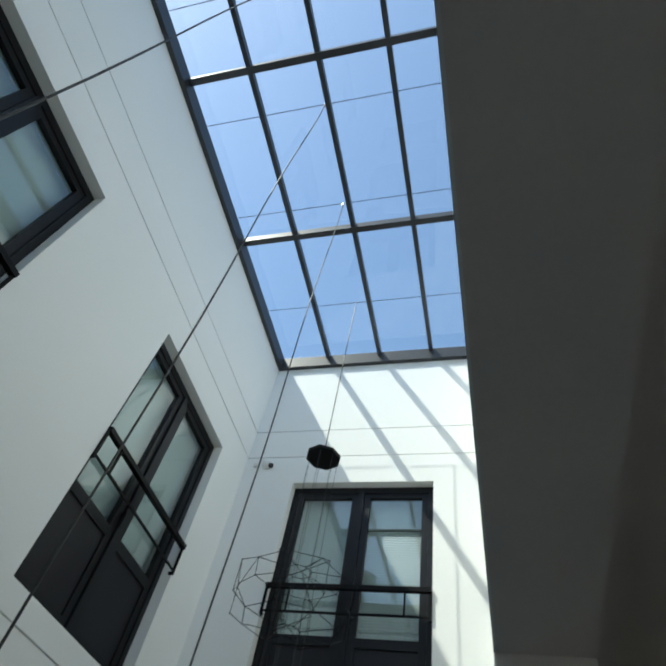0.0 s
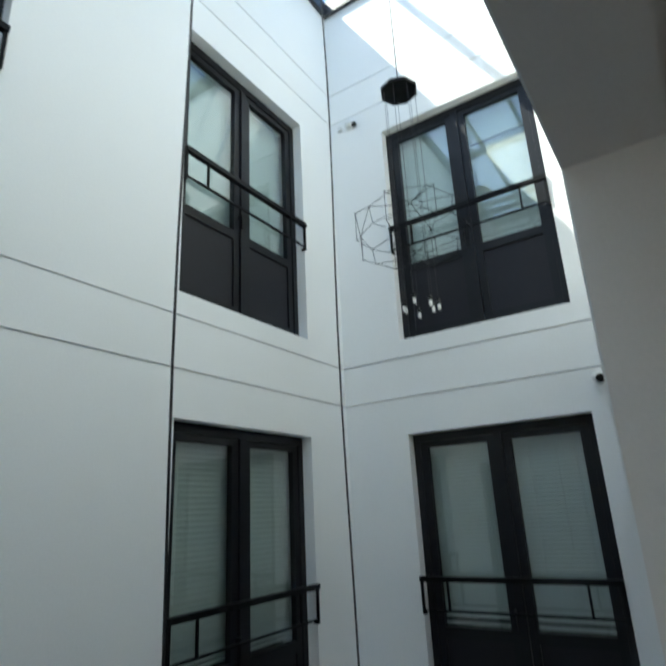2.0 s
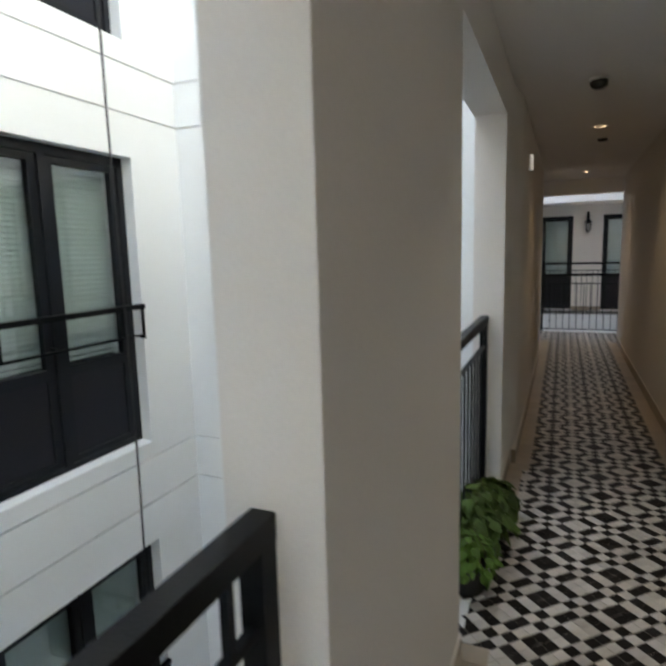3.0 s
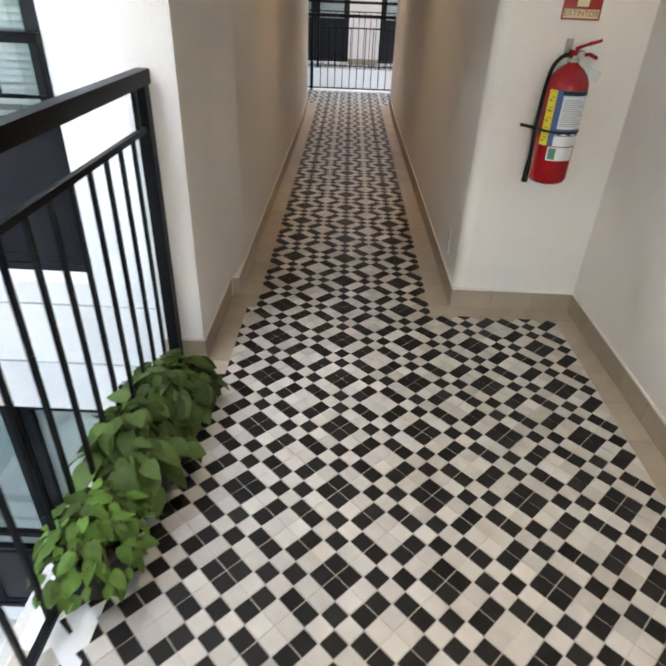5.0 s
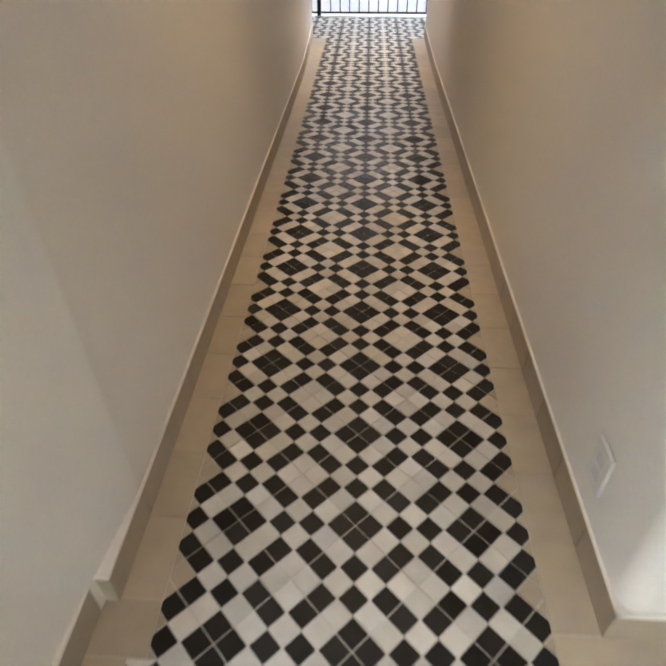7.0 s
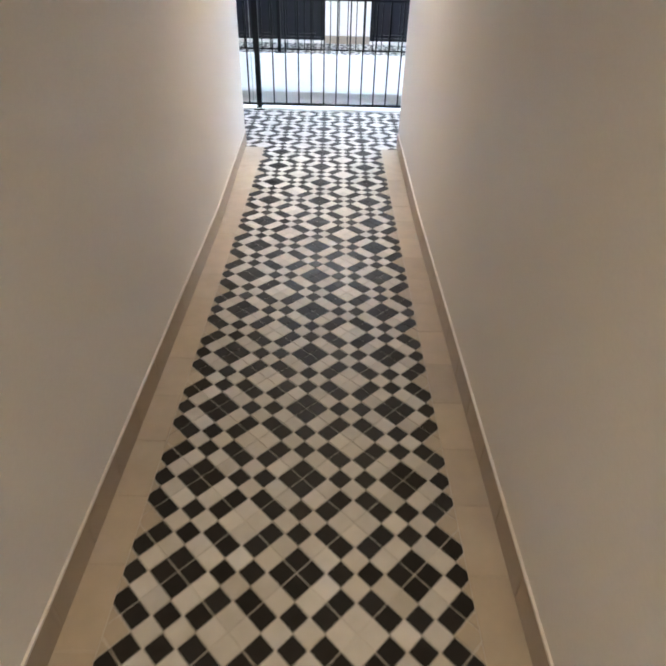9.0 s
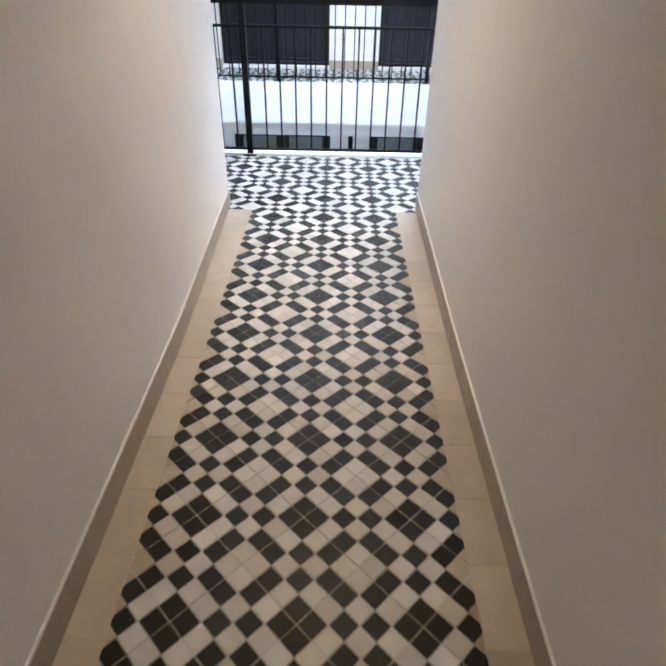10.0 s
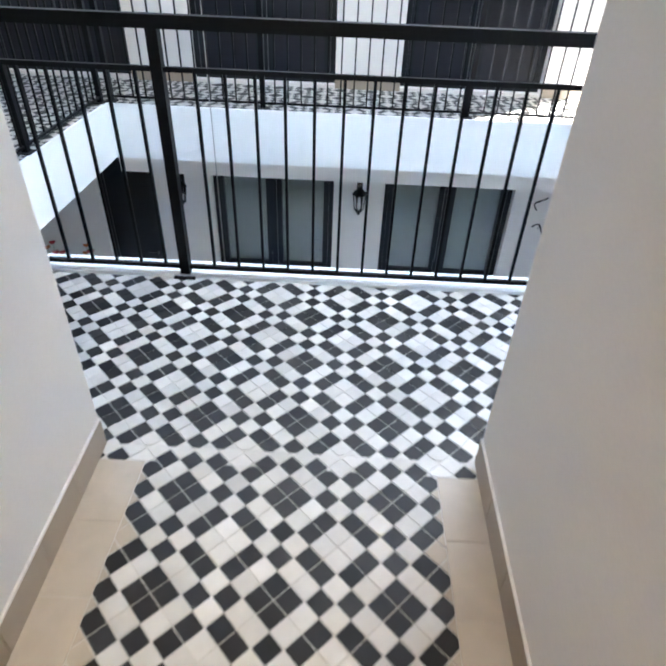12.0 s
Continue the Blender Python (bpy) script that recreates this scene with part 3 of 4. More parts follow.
for run in ((-0.548, -0.412, 1.215, END - 0.06), (-0.545, -0.412, 1.096, 1.214), (0.412, 0.532, 1.19, END - 0.06), (-0.55, -0.45, 0.653, 1.095), (-0.66, -0.45, 0.56, 0.652), (-0.66, -0.45, -0.75, -0.657), (-0.545, -0.45, -1.86, -0.75),
            (-0.66, -0.45, -1.953, -1.86), (-0.545, -0.45, -6.2, -3.35), (0.99, 1.085, -6.2, 1.095), (0.412, 1.085, 1.097, 1.188), (-0.715, -0.662, -0.75, 0.652), (-0.715, -0.662, -3.35, -1.86), (-0.45, 0.99, -6.2, -6.102)):
    border(hall_floor, *run)

# ---- skirting of upright tiles ----


def skirting(name, runs, label, depth=0.009):
    """Upright tiles along runs of start, end and the way they face, with a plaster edge on top."""
    top = structure(empty(name, *runs[0][0], 0), label)
    for (x0, y0), (x1, y1), nx, ny in runs:
        length = math.hypot(x1 - x0, y1 - y0)
        count = max(1, round(length / 0.2))
        for k in range(count):
            p, q = ((x0 + (x1 - x0) * u, y0 + (y1 - y0) * u) for u in ((k + 0.008) / count, (k + 0.992) / count))
            bm = bmesh.new()
            add_prism(bm, (p, q, (q[0] + nx * depth, q[1] + ny * depth), (p[0] + nx * depth, p[1] + ny * depth)), 0.001, 0.092)
            ob = part("skirting_tile", bm, SKIRT, top)
            ob.matrix_parent_inverse = top.matrix_world.inverted()
        bm = bmesh.new()
        add_prism(bm, ((x0, y0), (x1, y1), (x1 + nx * depth, y1 + ny * depth), (x0 + nx * depth, y0 + ny * depth)), 0.0925, 0.1005)
        ob = part("plaster_edge", bm, CREAM, top, "thin cream plaster edge over the tiles")
        ob.matrix_parent_inverse = top.matrix_world.inverted()
    return top


bpy.context.view_layer.update()
skirting("baseboard_west", [((-0.546, 0.642), (-0.546, 1.215), 1, 0), ((-0.537, 1.215), (-0.503, 1.215), 0, -1), ((-0.54, 0.652), (-0.715, 0.652), 0, -1)], "taupe tile skirting round the corner of the opening")
skirting("baseboard_pillar", [((-0.546, -1.87), (-0.546, -0.75), 1, 0), ((-0.54, -0.75), (-0.715, -0.75), 0, 1), ((-0.54, -1.87), (-0.715, -1.87), 0, -1)], "taupe tile skirting on the pillar")
skirting("baseboard_corridor_west", [((-0.509, 1.215), (-0.509, 5.3), 1, 0), ((-0.509, 5.3), (MOUTH[0], END), 1, 0)], "taupe tile skirting along the corridor", 0.006)
skirting("baseboard_corridor_east", [((0.517, 1.186), (0.513, 5.3), -1, 0), ((0.513, 5.3), (MOUTH[1], END), -1, 0)], "taupe tile skirting along the corridor", 0.006)
skirting("baseboard_alcove", [((0.511, 1.195), (1.085, 1.195), 0, -1), ((1.085, 1.185), (1.085, -6.2), -1, 0)], "taupe tile skirting along the alcove")

# ---- railings of flat iron ----


def railing(name, label, x, y, z, rz, length, height=1.06, post_ends=(True, True), spacing=0.105, posts=(), first=None):
    """A balustrade along local x from 0 to length."""
    top = tagged(empty(name, x, y, z, rz), label, "railing")
    boxes("handrail", [(0.0, length, -0.02, 0.02, height - 0.042, height)], IRON, top, "", 0.009)
    boxes("upper_rail", [(0.0, length, -0.008, 0.008, height - 0.175, height - 0.158)], IRON, top, "", 0.002)
    boxes("bottom_rail", [(0.0, length, -0.01, 0.01, 0.035, 0.05)], IRON, top, "", 0.002)
    stands = ([0.022] if post_ends[0] else []) + ([length - 0.022] if post_ends[1] else []) + list(posts)
    for p in stands:
        boxes("post", [(p - 0.02, p + 0.02, -0.02, 0.02, 0.0, height - 0.042), (p - 0.045, p + 0.045, -0.042, 0.042, 0.0, 0.008)], IRON, top, "", 0.002)
    bm = bmesh.new()
    add_box(bm, -0.0055, 0.0055, -0.0055, 0.0055, 0.05, height - 0.175)
    me = bpy.data.meshes.new("bar")
    bm.to_mesh(me)
    bm.free()
    me.materials.append(IRON)
    count = int(length / spacing)
    for k in range(count + 1):
        p = (spacing if first is None else first) + k * spacing
        if p < length - 0.03 and all(abs(p - s) > 0.03 for s in stands):
            ob = new("bar", me)
            ob.location = (p, 0, 0)
            ob.parent = top
    for p in (0.105, length - 0.105):
        boxes("riser", [(p - 0.007, p + 0.007, -0.007, 0.007, height - 0.158, height - 0.042)], IRON, top)
    return top


railing("balcony_railing", "black iron balustrade of the opening beside the plants", -0.645, -0.74, 0.0, 90, 1.39, post_ends=(True, False), posts=(1.348,), first=0.068)
railing("balcony_railing", "black iron balustrade of the opening at the hall", -0.645, -3.345, 0.0, 90, 1.475)

# ---- the court beyond the corridor ----
FY, WALL_Y = 10.2, 11.1
LX, RX = -1.87, 2.5
gallery = structure(boxes("gallery_floor", [(-3.5, 3.5, END, 7.72, -0.43, -0.0022)], GROUT), "black and white mosaic floor of the gallery before the court")
lay(gallery, [(-1.9, 2.6, END - 0.1 + 0.1, 7.595)], 0.0)
lay(hall_floor, [(MOUTH[0], MOUTH[1], END - 0.06, END)], 0.0)
structure(boxes("kerb", [(LX, RX, 7.6, 7.725, -0.2, 0.012)], WHITE, bevel=0.004), "white kerb under the gallery railing")
structure(boxes("fascia_near", [(LX, RX, 7.72, 7.75, -0.43, -0.01)], WHITE), "white slab edge of the gallery")
far_floor = structure(boxes("far_gallery_floor", [(-3.5, 3.5, FY + 0.02, WALL_Y, -0.43, -0.0022), (-3.5, LX - 0.02, 7.72, FY + 0.02, -0.43, -0.0022)], GROUT), "black and white mosaic floor of the gallery across the court")
lay(far_floor, [(-3.4, 2.9, FY + 0.04, WALL_Y), (-3.4, LX - 0.04, 7.75, FY + 0.04)], 0.0)
for level, name in ((0.0, "fascia"), (2.77, "upper_fascia")):
    structure(boxes(f"{name}_far", [(LX - 0.02, RX + 0.02, FY, FY + 0.02, level - 0.43, level + 0.012)], WHITE), "white slab edge across the court")
    structure(boxes(f"{name}_west", [(LX - 0.02, LX, 7.72, FY, level - 0.43, level + 0.012)], WHITE), "white slab edge on the side of the court")
# The near slab is unseen; it stops short to let sky light in.
structure(boxes("upper_gallery_slab", [(-3.5, 3.5, FY + 0.02, WALL_Y, 2.34, 2.77), (-3.5, LX - 0.02, 7.72, FY + 0.02, 2.34, 2.77), (-3.5, 0.75, END, 7.72, 2.34, 2.77)], CREAM), "cream underside of the gallery above")
structure(boxes("beam_far", [(LX - 0.02, RX + 0.02, FY + 0.08, FY + 0.2, -0.58, -0.43)], CREAM, bevel=0.004), "cream beam set back under the slab edge")
UPPER = [(-3.27, -1.96), (-1.37, -0.055), (0.55, 1.85)]
LOWER = [(-2.54, -1.93), (-1.31, -0.03), (0.5, 1.84)]
wall("facade_north", "cream facade across the court with french windows", CREAM, "y", WALL_Y, WALL_Y + 0.3, -3.8, 3.8, LOW, 7.8,
     [(*p, 0.03, 2.11) for p in UPPER] + [(*p, LOW + 0.03, -0.74) for p in LOWER])
# Unseen top is raised so its shadow trims the sun patch across the court.
wall("facade_west", "cream facade at the side of the court, raised out of view to cut the sun", CREAM, "x", -3.5, -3.7, END, WALL_Y, LOW, 10.5)
# Unseen side, set close in and white to throw sunlight into the mouth.
wall("facade_east_bounce", "unseen white facade placed to bounce sunlight towards the corridor", WHITE, "x", RX + 0.02, RX + 0.22, END, WALL_Y, LOW, 7.8)
# Height of the unseen upper part keeps sun off the far slab edge.
wall("facade_south", "cream facade round the corridor's mouth, its unseen top set to cut the sun", CREAM, "y", END, END - 0.16, -3.7, 3.7, LOW, 8.0, [(*MOUTH, -0.1, 2.19)])
structure(boxes("court_floor", [(-3.7, 3.7, END, WALL_Y, LOW - 0.2, LOW)], STONE), "pale stone floor of the court")
# Added out of view to dim the court; gaps left for sun and sky.
structure(boxes("court_sky_blocker", [(-1.9, 0.7, END, WALL_Y + 0.3, 7.8, 8.0)], WHITE), "unseen slab added over part of the court to block sky light")
structure(boxes("roof_slab", [(-3.8, -0.9, NY + 0.3, END - 0.16, 5.5, 5.7), (-0.556, 3.7, -6.8, END - 0.16, 5.5, 5.7)], WHITE), "plain roof slab over the rooms")
ends = [-3.5] + [x for p in UPPER for x in p] + [RX + 0.02]
for a, b in zip(ends[::2], ends[1::2]):
    structure(boxes("baseboard_far", [(a + 0.001, b - 0.001, WALL_Y - 0.01, WALL_Y, 0.002, 0.1)], SKIRT), "taupe tile skirting at the foot of the far facade")
for p in UPPER:
    number += 1
    french_window(f"window_{number}", "black french window with dark lower panels and grey-green glass", sum(p) / 2, WALL_Y, 0.03, 0, p[1] - p[0], 2.08, 0.76)
    for side in (-1, 1):
        roller(sum(p) / 2 + side * 0.31, WALL_Y + 0.19, 2.07, 0, 0.58, 1.32)
# Dark doorway: a solid black leaf stands in for the unlit inside.
door = structure(empty("dark_doorway_court", sum(LOWER[0]) / 2, WALL_Y, LOW + 0.03), "narrow dark doorway of the ground storey, its darkness drawn as a black leaf")
w, h = (LOWER[0][1] - LOWER[0][0]) / 2, -0.77 - LOW
boxes("door_frame", [(-w, -w + 0.05, 0.08, 0.16, 0, h), (w - 0.05, w, 0.08, 0.16, 0, h), (-w + 0.05, w - 0.05, 0.08, 0.16, h - 0.05, h)], BLACK, door, "", 0.004)
leaf = boxes("dark_opening_fill", [(-w + 0.053, w - 0.053, 0.1, 0.145, 0.005, h - 0.053)], BLACK, door, "black sheet standing in for the dark inside the doorway", 0.004)
boxes("handle", [(w - 0.11, w - 0.09, 0.06, 0.1, 0.98, 1.0), (w - 0.2, w - 0.09, 0.045, 0.06, 0.98, 1.0)], BLACK, leaf, "", 0.003)
for p in LOWER[1:]:
    number += 1
    french_window(f"window_{number}", "black framed glazed door of the ground storey with dark lower panels", sum(p) / 2, WALL_Y, LOW + 0.03, 0, p[1] - p[0], -0.77 - LOW, 0.94)
    for side in (-1, 1):
        # darkened cloth puts the dull tone of these panes into its colour
        roller(sum(p) / 2 + side * 0.31, WALL_Y + 0.19, -0.80, 0, 0.58, 1.2, SHADE_DARKENED)
railing("gallery_railing", "black iron balustrade along the gallery over the court", LX, 7.625, 0.0, 0, RX - LX, 0.985, (True, True), 0.1045, (1.313, 3.1), 0.0805)
railing("gallery_railing", "black iron balustrade across the court", LX, FY + 0.06, 0.012, 0, RX - LX, 1.09, (True, True), 0.105, (1.265, 2.91))
railing("gallery_railing", "black iron balustrade on the side of the court", LX - 0.05, 7.78, 0.012, 90, 2.45, 1.09, (True, True), 0.105, (1.2,))


def lantern(x, y, z):
    """A wall lantern of black iron; z is the middle of its glass."""
    top = tagged(empty("wall_lantern", x, y, z), "black iron lantern with clear panes on a wall bracket", "lantern", "wall lanterns")
    boxes("back_plate", [(-0.03, 0.03, 0.085, 0.1, -0.05, 0.3)], IRON, top, "", 0.004)
    bm = bmesh.new()
    pts = [Vector((0, 0.09, 0.22)), Vector((0, 0.05, 0.3)), Vector((0, 0.0, 0.27)), Vector((0, 0.0, 0.17))]
    add_sweep(bm, pts, 0.008, 8)
    part("bracket", bm, IRON, top)
    bm = bmesh.new()
    add_lathe(bm, [(0.078, 0.075), (0.07, 0.09), (0.035, 0.13), (0.012, 0.15), (0.012, 0.175)], 6)
    part("cap", bm, IRON, top)
    bm = bmesh.new()
    add_lathe(bm, [(0.01, -0.15), (0.018, -0.13), (0.04, -0.105), (0.045, -0.095)], 6)
    part("foot", bm, IRON, top)
    bm = bmesh.new()
    for k in range(6):
        a = math.pi * k / 3
        add_tube(bm, (0.045 * math.cos(a), 0.045 * math.sin(a), -0.098), (0.066 * math.cos(a), 0.066 * math.sin(a), 0.078), 0.005, 6)
    part("cage", bm, IRON, top)
    bm = bmesh.new()
    add_lathe(bm, [(0.042, -0.094), (0.062, 0.074)], 6)
    pane = part("pane", bm, CLEAR, top, "clear lantern glass")
    pane.visible_shadow = False
    bm = bmesh.new()
    add_lathe(bm, [(0.009, -0.09), (0.009, -0.01), (0.015, 0.0), (0.012, 0.03), (0.003, 0.05)], 10)
    part("candle_bulb", bm, PLASTIC, top)
    return top


lantern(0.24, WALL_Y - 0.1, 1.88)
lantern(0.24, WALL_Y - 0.1, -1.06)
lantern(-1.62, WALL_Y - 0.1, -1.06)

# ---- pendants and their cables ----
PX = -1.91
for y in (-1.79, -0.85, 0.317, -2.75):
    wire = tagged(empty("support_wire", PX, y, ROOF + 0.17), "thin dark wire stretched under the glass roof", "wire", "roof wires")
    bm = bmesh.new()
    add_tube(bm, (WX + 0.045 - PX, 0, 0), (EX - 0.045 - PX, 0, 0), 0.0035, 6)
    part("wire", bm, CABLE, wire)
for x, y in ((-1.81, -1.79), (-1.835, -0.85), (-1.83, -2.75)):
    low = LOW + 0.9
    cord = tagged(empty("hanging_cable", x, y, ROOF + 0.17), "long black cable hanging down through the atrium", "cable", "hanging cables")
    bm = bmesh.new()
    steps = 24
    pts = [Vector((0.006 * math.sin(k * 0.9), 0.006 * math.cos(k * 0.7), -(ROOF + 0.17 - low) * k / steps)) for k in range(steps + 1)]
    add_sweep(bm, pts, 0.0043, 7)
    part("cord", bm, CABLE, cord)
    bm = bmesh.new()
    add_tube(bm, (0, 0, 0.012), (0, 0, -0.05), 0.009, 8)
    part("clamp", bm, METAL, cord)

court_cord = tagged(empty("hanging_cable", -0.875, 9.6, 7.8), "thin grey cable hanging down through the court", "cable", "hanging cables")
bm = bmesh.new()
add_tube(bm, (0, 0, 0), (0, 0, LOW - 7.8 + 0.002), 0.0035, 6)
part("cord", bm, METAL, court_cord)


def chandelier(x, y, canopy_z, cage_z, bulb_z):
    top = tagged(empty("pendant_lamp", x, y, cage_z), "black wire cage pendant with small glass lights below an octagonal plate", "pendant lamp")
    bm = bmesh.new()
    add_tube(bm, (0, 0, ROOF + 0.17 - cage_z), (0, 0, canopy_z - cage_z + 0.02), 0.0045, 7)
    part("cable", bm, CABLE, top)
    bm = bmesh.new()
    c = canopy_z - cage_z
    add_lathe(bm, [(0.136, c - 0.02), (0.14, c - 0.015), (0.14, c + 0.008), (0.128, c + 0.014), (0.02, c + 0.03)], 8)
    part("canopy", bm, IRON, top, "flat black octagonal plate")
    hi, lo, big, mid, small = 0.19, -0.19, 0.30, 0.40, 0.085

    def ring(r, z, n=8, turn=0.0):
        return [Vector((r * math.cos(2 * math.pi * k / n + turn), r * math.sin(2 * math.pi * k / n + turn), z)) for k in range(n)]

    inner_t, outer_t, side_t, side_b, outer_b, inner_b = ring(small, hi), ring(big, hi - 0.03), ring(mid, 0.1), ring(mid, -0.1), ring(big, lo + 0.03), ring(small, lo)
    hub = ring(mid * 0.9, 0.0, 8, math.pi / 8)
    runs = []
    for k in range(8):
        n = (k + 1) % 8
        runs += [(inner_t[k], inner_t[n]), (inner_t[k], outer_t[k]), (outer_t[k], outer_t[n]), (outer_t[k], side_t[k]), (side_t[k], side_b[k]), (side_b[k], outer_b[k]), (outer_b[k], outer_b[n]), (outer_b[k], inner_b[k]), (inner_b[k], inner_b[n])]
        if k % 2 == 0:
            runs += [(side_t[k], hub[k]), (side_b[k], hub[k]), (side_t[n], hub[k]), (side_b[n], hub[k]), (outer_t[n], hub[k]), (outer_b[n], hub[k])]
    for a, b in runs:
        bm = bmesh.new()
        add_tube(bm, a, b, 0.0021, 6)
        part("cage_wire", bm, IRON, top)
    bm = bmesh.new()
    for p in inner_t + outer_t + side_t + side_b + outer_b + inner_b:
        bmesh.ops.create_icosphere(bm, subdivisions=1, radius=0.006, matrix=Matrix.Translation(p))
    tagged(part("joints", bm, IRON, top), kind="stuff")
    for k in range(7):
        a = 2 * math.pi * k / 7 + 0.3
        p = Vector((0.115 * math.cos(a), 0.115 * math.sin(a), bulb_z - cage_z + (0.011 if k % 2 else -0.011)))
        bm = bmesh.new()
        add_tube(bm, (p.x, p.y, c - 0.02), (p.x, p.y, p.z + 0.045), 0.0016, 6)
        part("drop_wire", bm, CABLE, top)
        bm = bmesh.new()
        add_lathe(bm, [(0.008, 0.045), (0.012, 0.042), (0.012, 0.01), (0.011, 0.008)], 12, p)
        socket = part("socket", bm, IRON, top)
        bm = bmesh.new()
        add_lathe(bm, [(0.005, -0.026), (0.010, -0.023), (0.0105, 0.0), (0.010, 0.008)], 12, p)
        part("glass_bulb", bm, BULB, socket, "small frosted glass light", True)
        bm = bmesh.new()
        add_lathe(bm, [(0.0132, -0.032), (0.0138, -0.029), (0.0138, 0.033), (0.013, 0.034)], 12, p)
        tube = part("glass_sleeve", bm, CLEAR, socket, "clear glass sleeve", True)
        tube.visible_shadow = False
    return top


chandelier(PX - 0.015, 0.317, 4.52, 3.36, 2.81)


def wall_camera(name, x, y, z, rz, label, size=1.0):
    top = tagged(empty(name, x, y, z, rz), label, "camera")
    bm = bmesh.new()
    add_tube(bm, (0, 0, 0), (0, -0.018, 0), 0.045 * size, 20)
    part("base", bm, PLASTIC, top)
    bm = bmesh.new()
    bmesh.ops.create_uvsphere(bm, u_segments=20, v_segments=12, radius=0.043 * size, matrix=Matrix.Translation((0, -0.04 * size, -0.005)))
    part("housing", bm, PLASTIC, top, "", True)
    bm = bmesh.new()
    add_tube(bm, (0, -0.072 * size, -0.02), (0, -0.09 * size, -0.026), 0.026 * size, 16)
    part("lens", bm, DARK_PLASTIC, top)
    return top


wall_camera("security_camera", -2.80, NY, 5.10, 75, "small white dome camera high on the atrium wall")
wall_camera("security_camera", -1.06, NY, 2.325, 10, "small white camera with a dark lens under the wall joint", 1.05)
pipe = tagged(empty("pipe_end", -1.10, NY, -0.47), "short grey pipe end on the white atrium wall", "pipe")
bm = bmesh.new()
add_tube(bm, (0, 0, 0), (0, -0.035, 0), 0.014, 16)
part("pipe", bm, METAL, pipe)
bm = bmesh.new()
add_tube(bm, (0, -0.035, 0), (0, -0.041, 0), 0.018, 16)
part("cap", bm, DARK_PLASTIC, pipe, "dark cap")
box_ob = tagged(boxes("junction_box", [(-2.905, -2.865, NY - 0.03, NY, 5.07, 5.11)], PLASTIC, bevel=0.004), "small white junction box beside the camera", "box")

# ---- things of the hall and the corridor ----


def extinguisher(x, y, z):
    """A hanging extinguisher; the origin is the middle of its foot."""
    top = tagged(empty("fire_extinguisher", x, y, z), "red fire extinguisher with labels hung on the cream wall", "fire extinguisher")
    bm = bmesh.new()
    r = 0.079
    add_lathe(bm, [(0.055, 0.004), (0.066, 0.0), (0.074, 0.008), (r, 0.02), (r, 0.355), (0.076, 0.372), (0.066, 0.392), (0.048, 0.412), (0.03, 0.424), (0.022, 0.428), (0.02, 0.436)], 40)
    part("cylinder", bm, RED, top, "", True)
    bm = bmesh.new()
    add_lathe(bm, [(0.021, 0.434), (0.024, 0.436), (0.024, 0.443), (0.018, 0.446), (0.018, 0.456)], 20)
    part("neck_ring", bm, METAL, top)
    bm = bmesh.new()
    add_box(bm, -0.02, 0.028, -0.015, 0.015, 0.447, 0.474)
    rounded(bm, 0.004)
    part("valve", bm, RED, top)
    bm = bmesh.new()
    for a, b, w in (((0.0, 0, 0.478), (0.045, 0, 0.494), 0.0065), ((0.045, 0, 0.494), (0.088, -0.008, 0.508), 0.0065)):
        add_tube(bm, a, b, w, 8, w * 0.8)
    part("lever", bm, RED, top, "red squeeze lever")
    bm = bmesh.new()
    for a, b in (((0.01, 0, 0.458), (0.055, -0.004, 0.461)), ((0.055, -0.004, 0.461), (0.085, -0.008, 0.45))):
        add_tube(bm, a, b, 0.006, 8, 0.006)
    part("carry_handle", bm, RED, top, "red carrying handle")
    bm = bmesh.new()
    add_tube(bm, (0.015, -0.015, 0.46), (0.015, -0.028, 0.46), 0.012, 16)
    part("gauge", bm, METAL, top, "round pressure gauge")
    bm = bmesh.new()
    pts = [Vector(p) for p in ((-0.015, -0.005, 0.46), (-0.05, -0.012, 0.45), (-0.078, -0.02, 0.42), (-0.092, -0.03, 0.37), (-0.099, -0.035, 0.3), (-0.1, -0.036, 0.2), (-0.098, -0.036, 0.13), (-0.098, -0.036, 0.075))]
    fine = []
    for a, b, c, d in zip([pts[0]] + pts[:-2], pts[:-1], pts[1:], pts[2:] + [pts[-1]]):
        for k in range(4):
            u = k / 4
            fine.append(0.5 * (2 * b + (c - a) * u + (2 * a - 5 * b + 4 * c - d) * u * u + (3 * b - a - 3 * c + d) * u ** 3))
    add_sweep(bm, fine + [pts[-1]], 0.0075, 10)
    hose = part("hose", bm, RUBBER, top, "black rubber hose", True)
    bm = bmesh.new()
    add_tube(bm, (-0.098, -0.036, 0.08), (-0.1, -0.037, 0.0), 0.0095, 12, 0.0135)
    part("nozzle", bm, RUBBER, hose)
    bm = bmesh.new()
    add_lathe(bm, [(r + 0.0015, 0.194), (r + 0.0035, 0.195), (r + 0.0035, 0.203), (r + 0.0015, 0.204)], 40)
    add_tube(bm, (-0.08, -0.02, 0.2), (-0.165, -0.045, 0.218), 0.006, 8)
    part("strap", bm, RUBBER, top, "black rubber strap")

    def wrap(name, a0, a1, z0, z1, material, label, lift=0.0006, parent=None):
        bm = bmesh.new()
        steps = max(2, int(abs(a1 - a0) / 6))
        rows = []
        for k in range(steps + 1):
            a = radians(a0 + (a1 - a0) * k / steps)
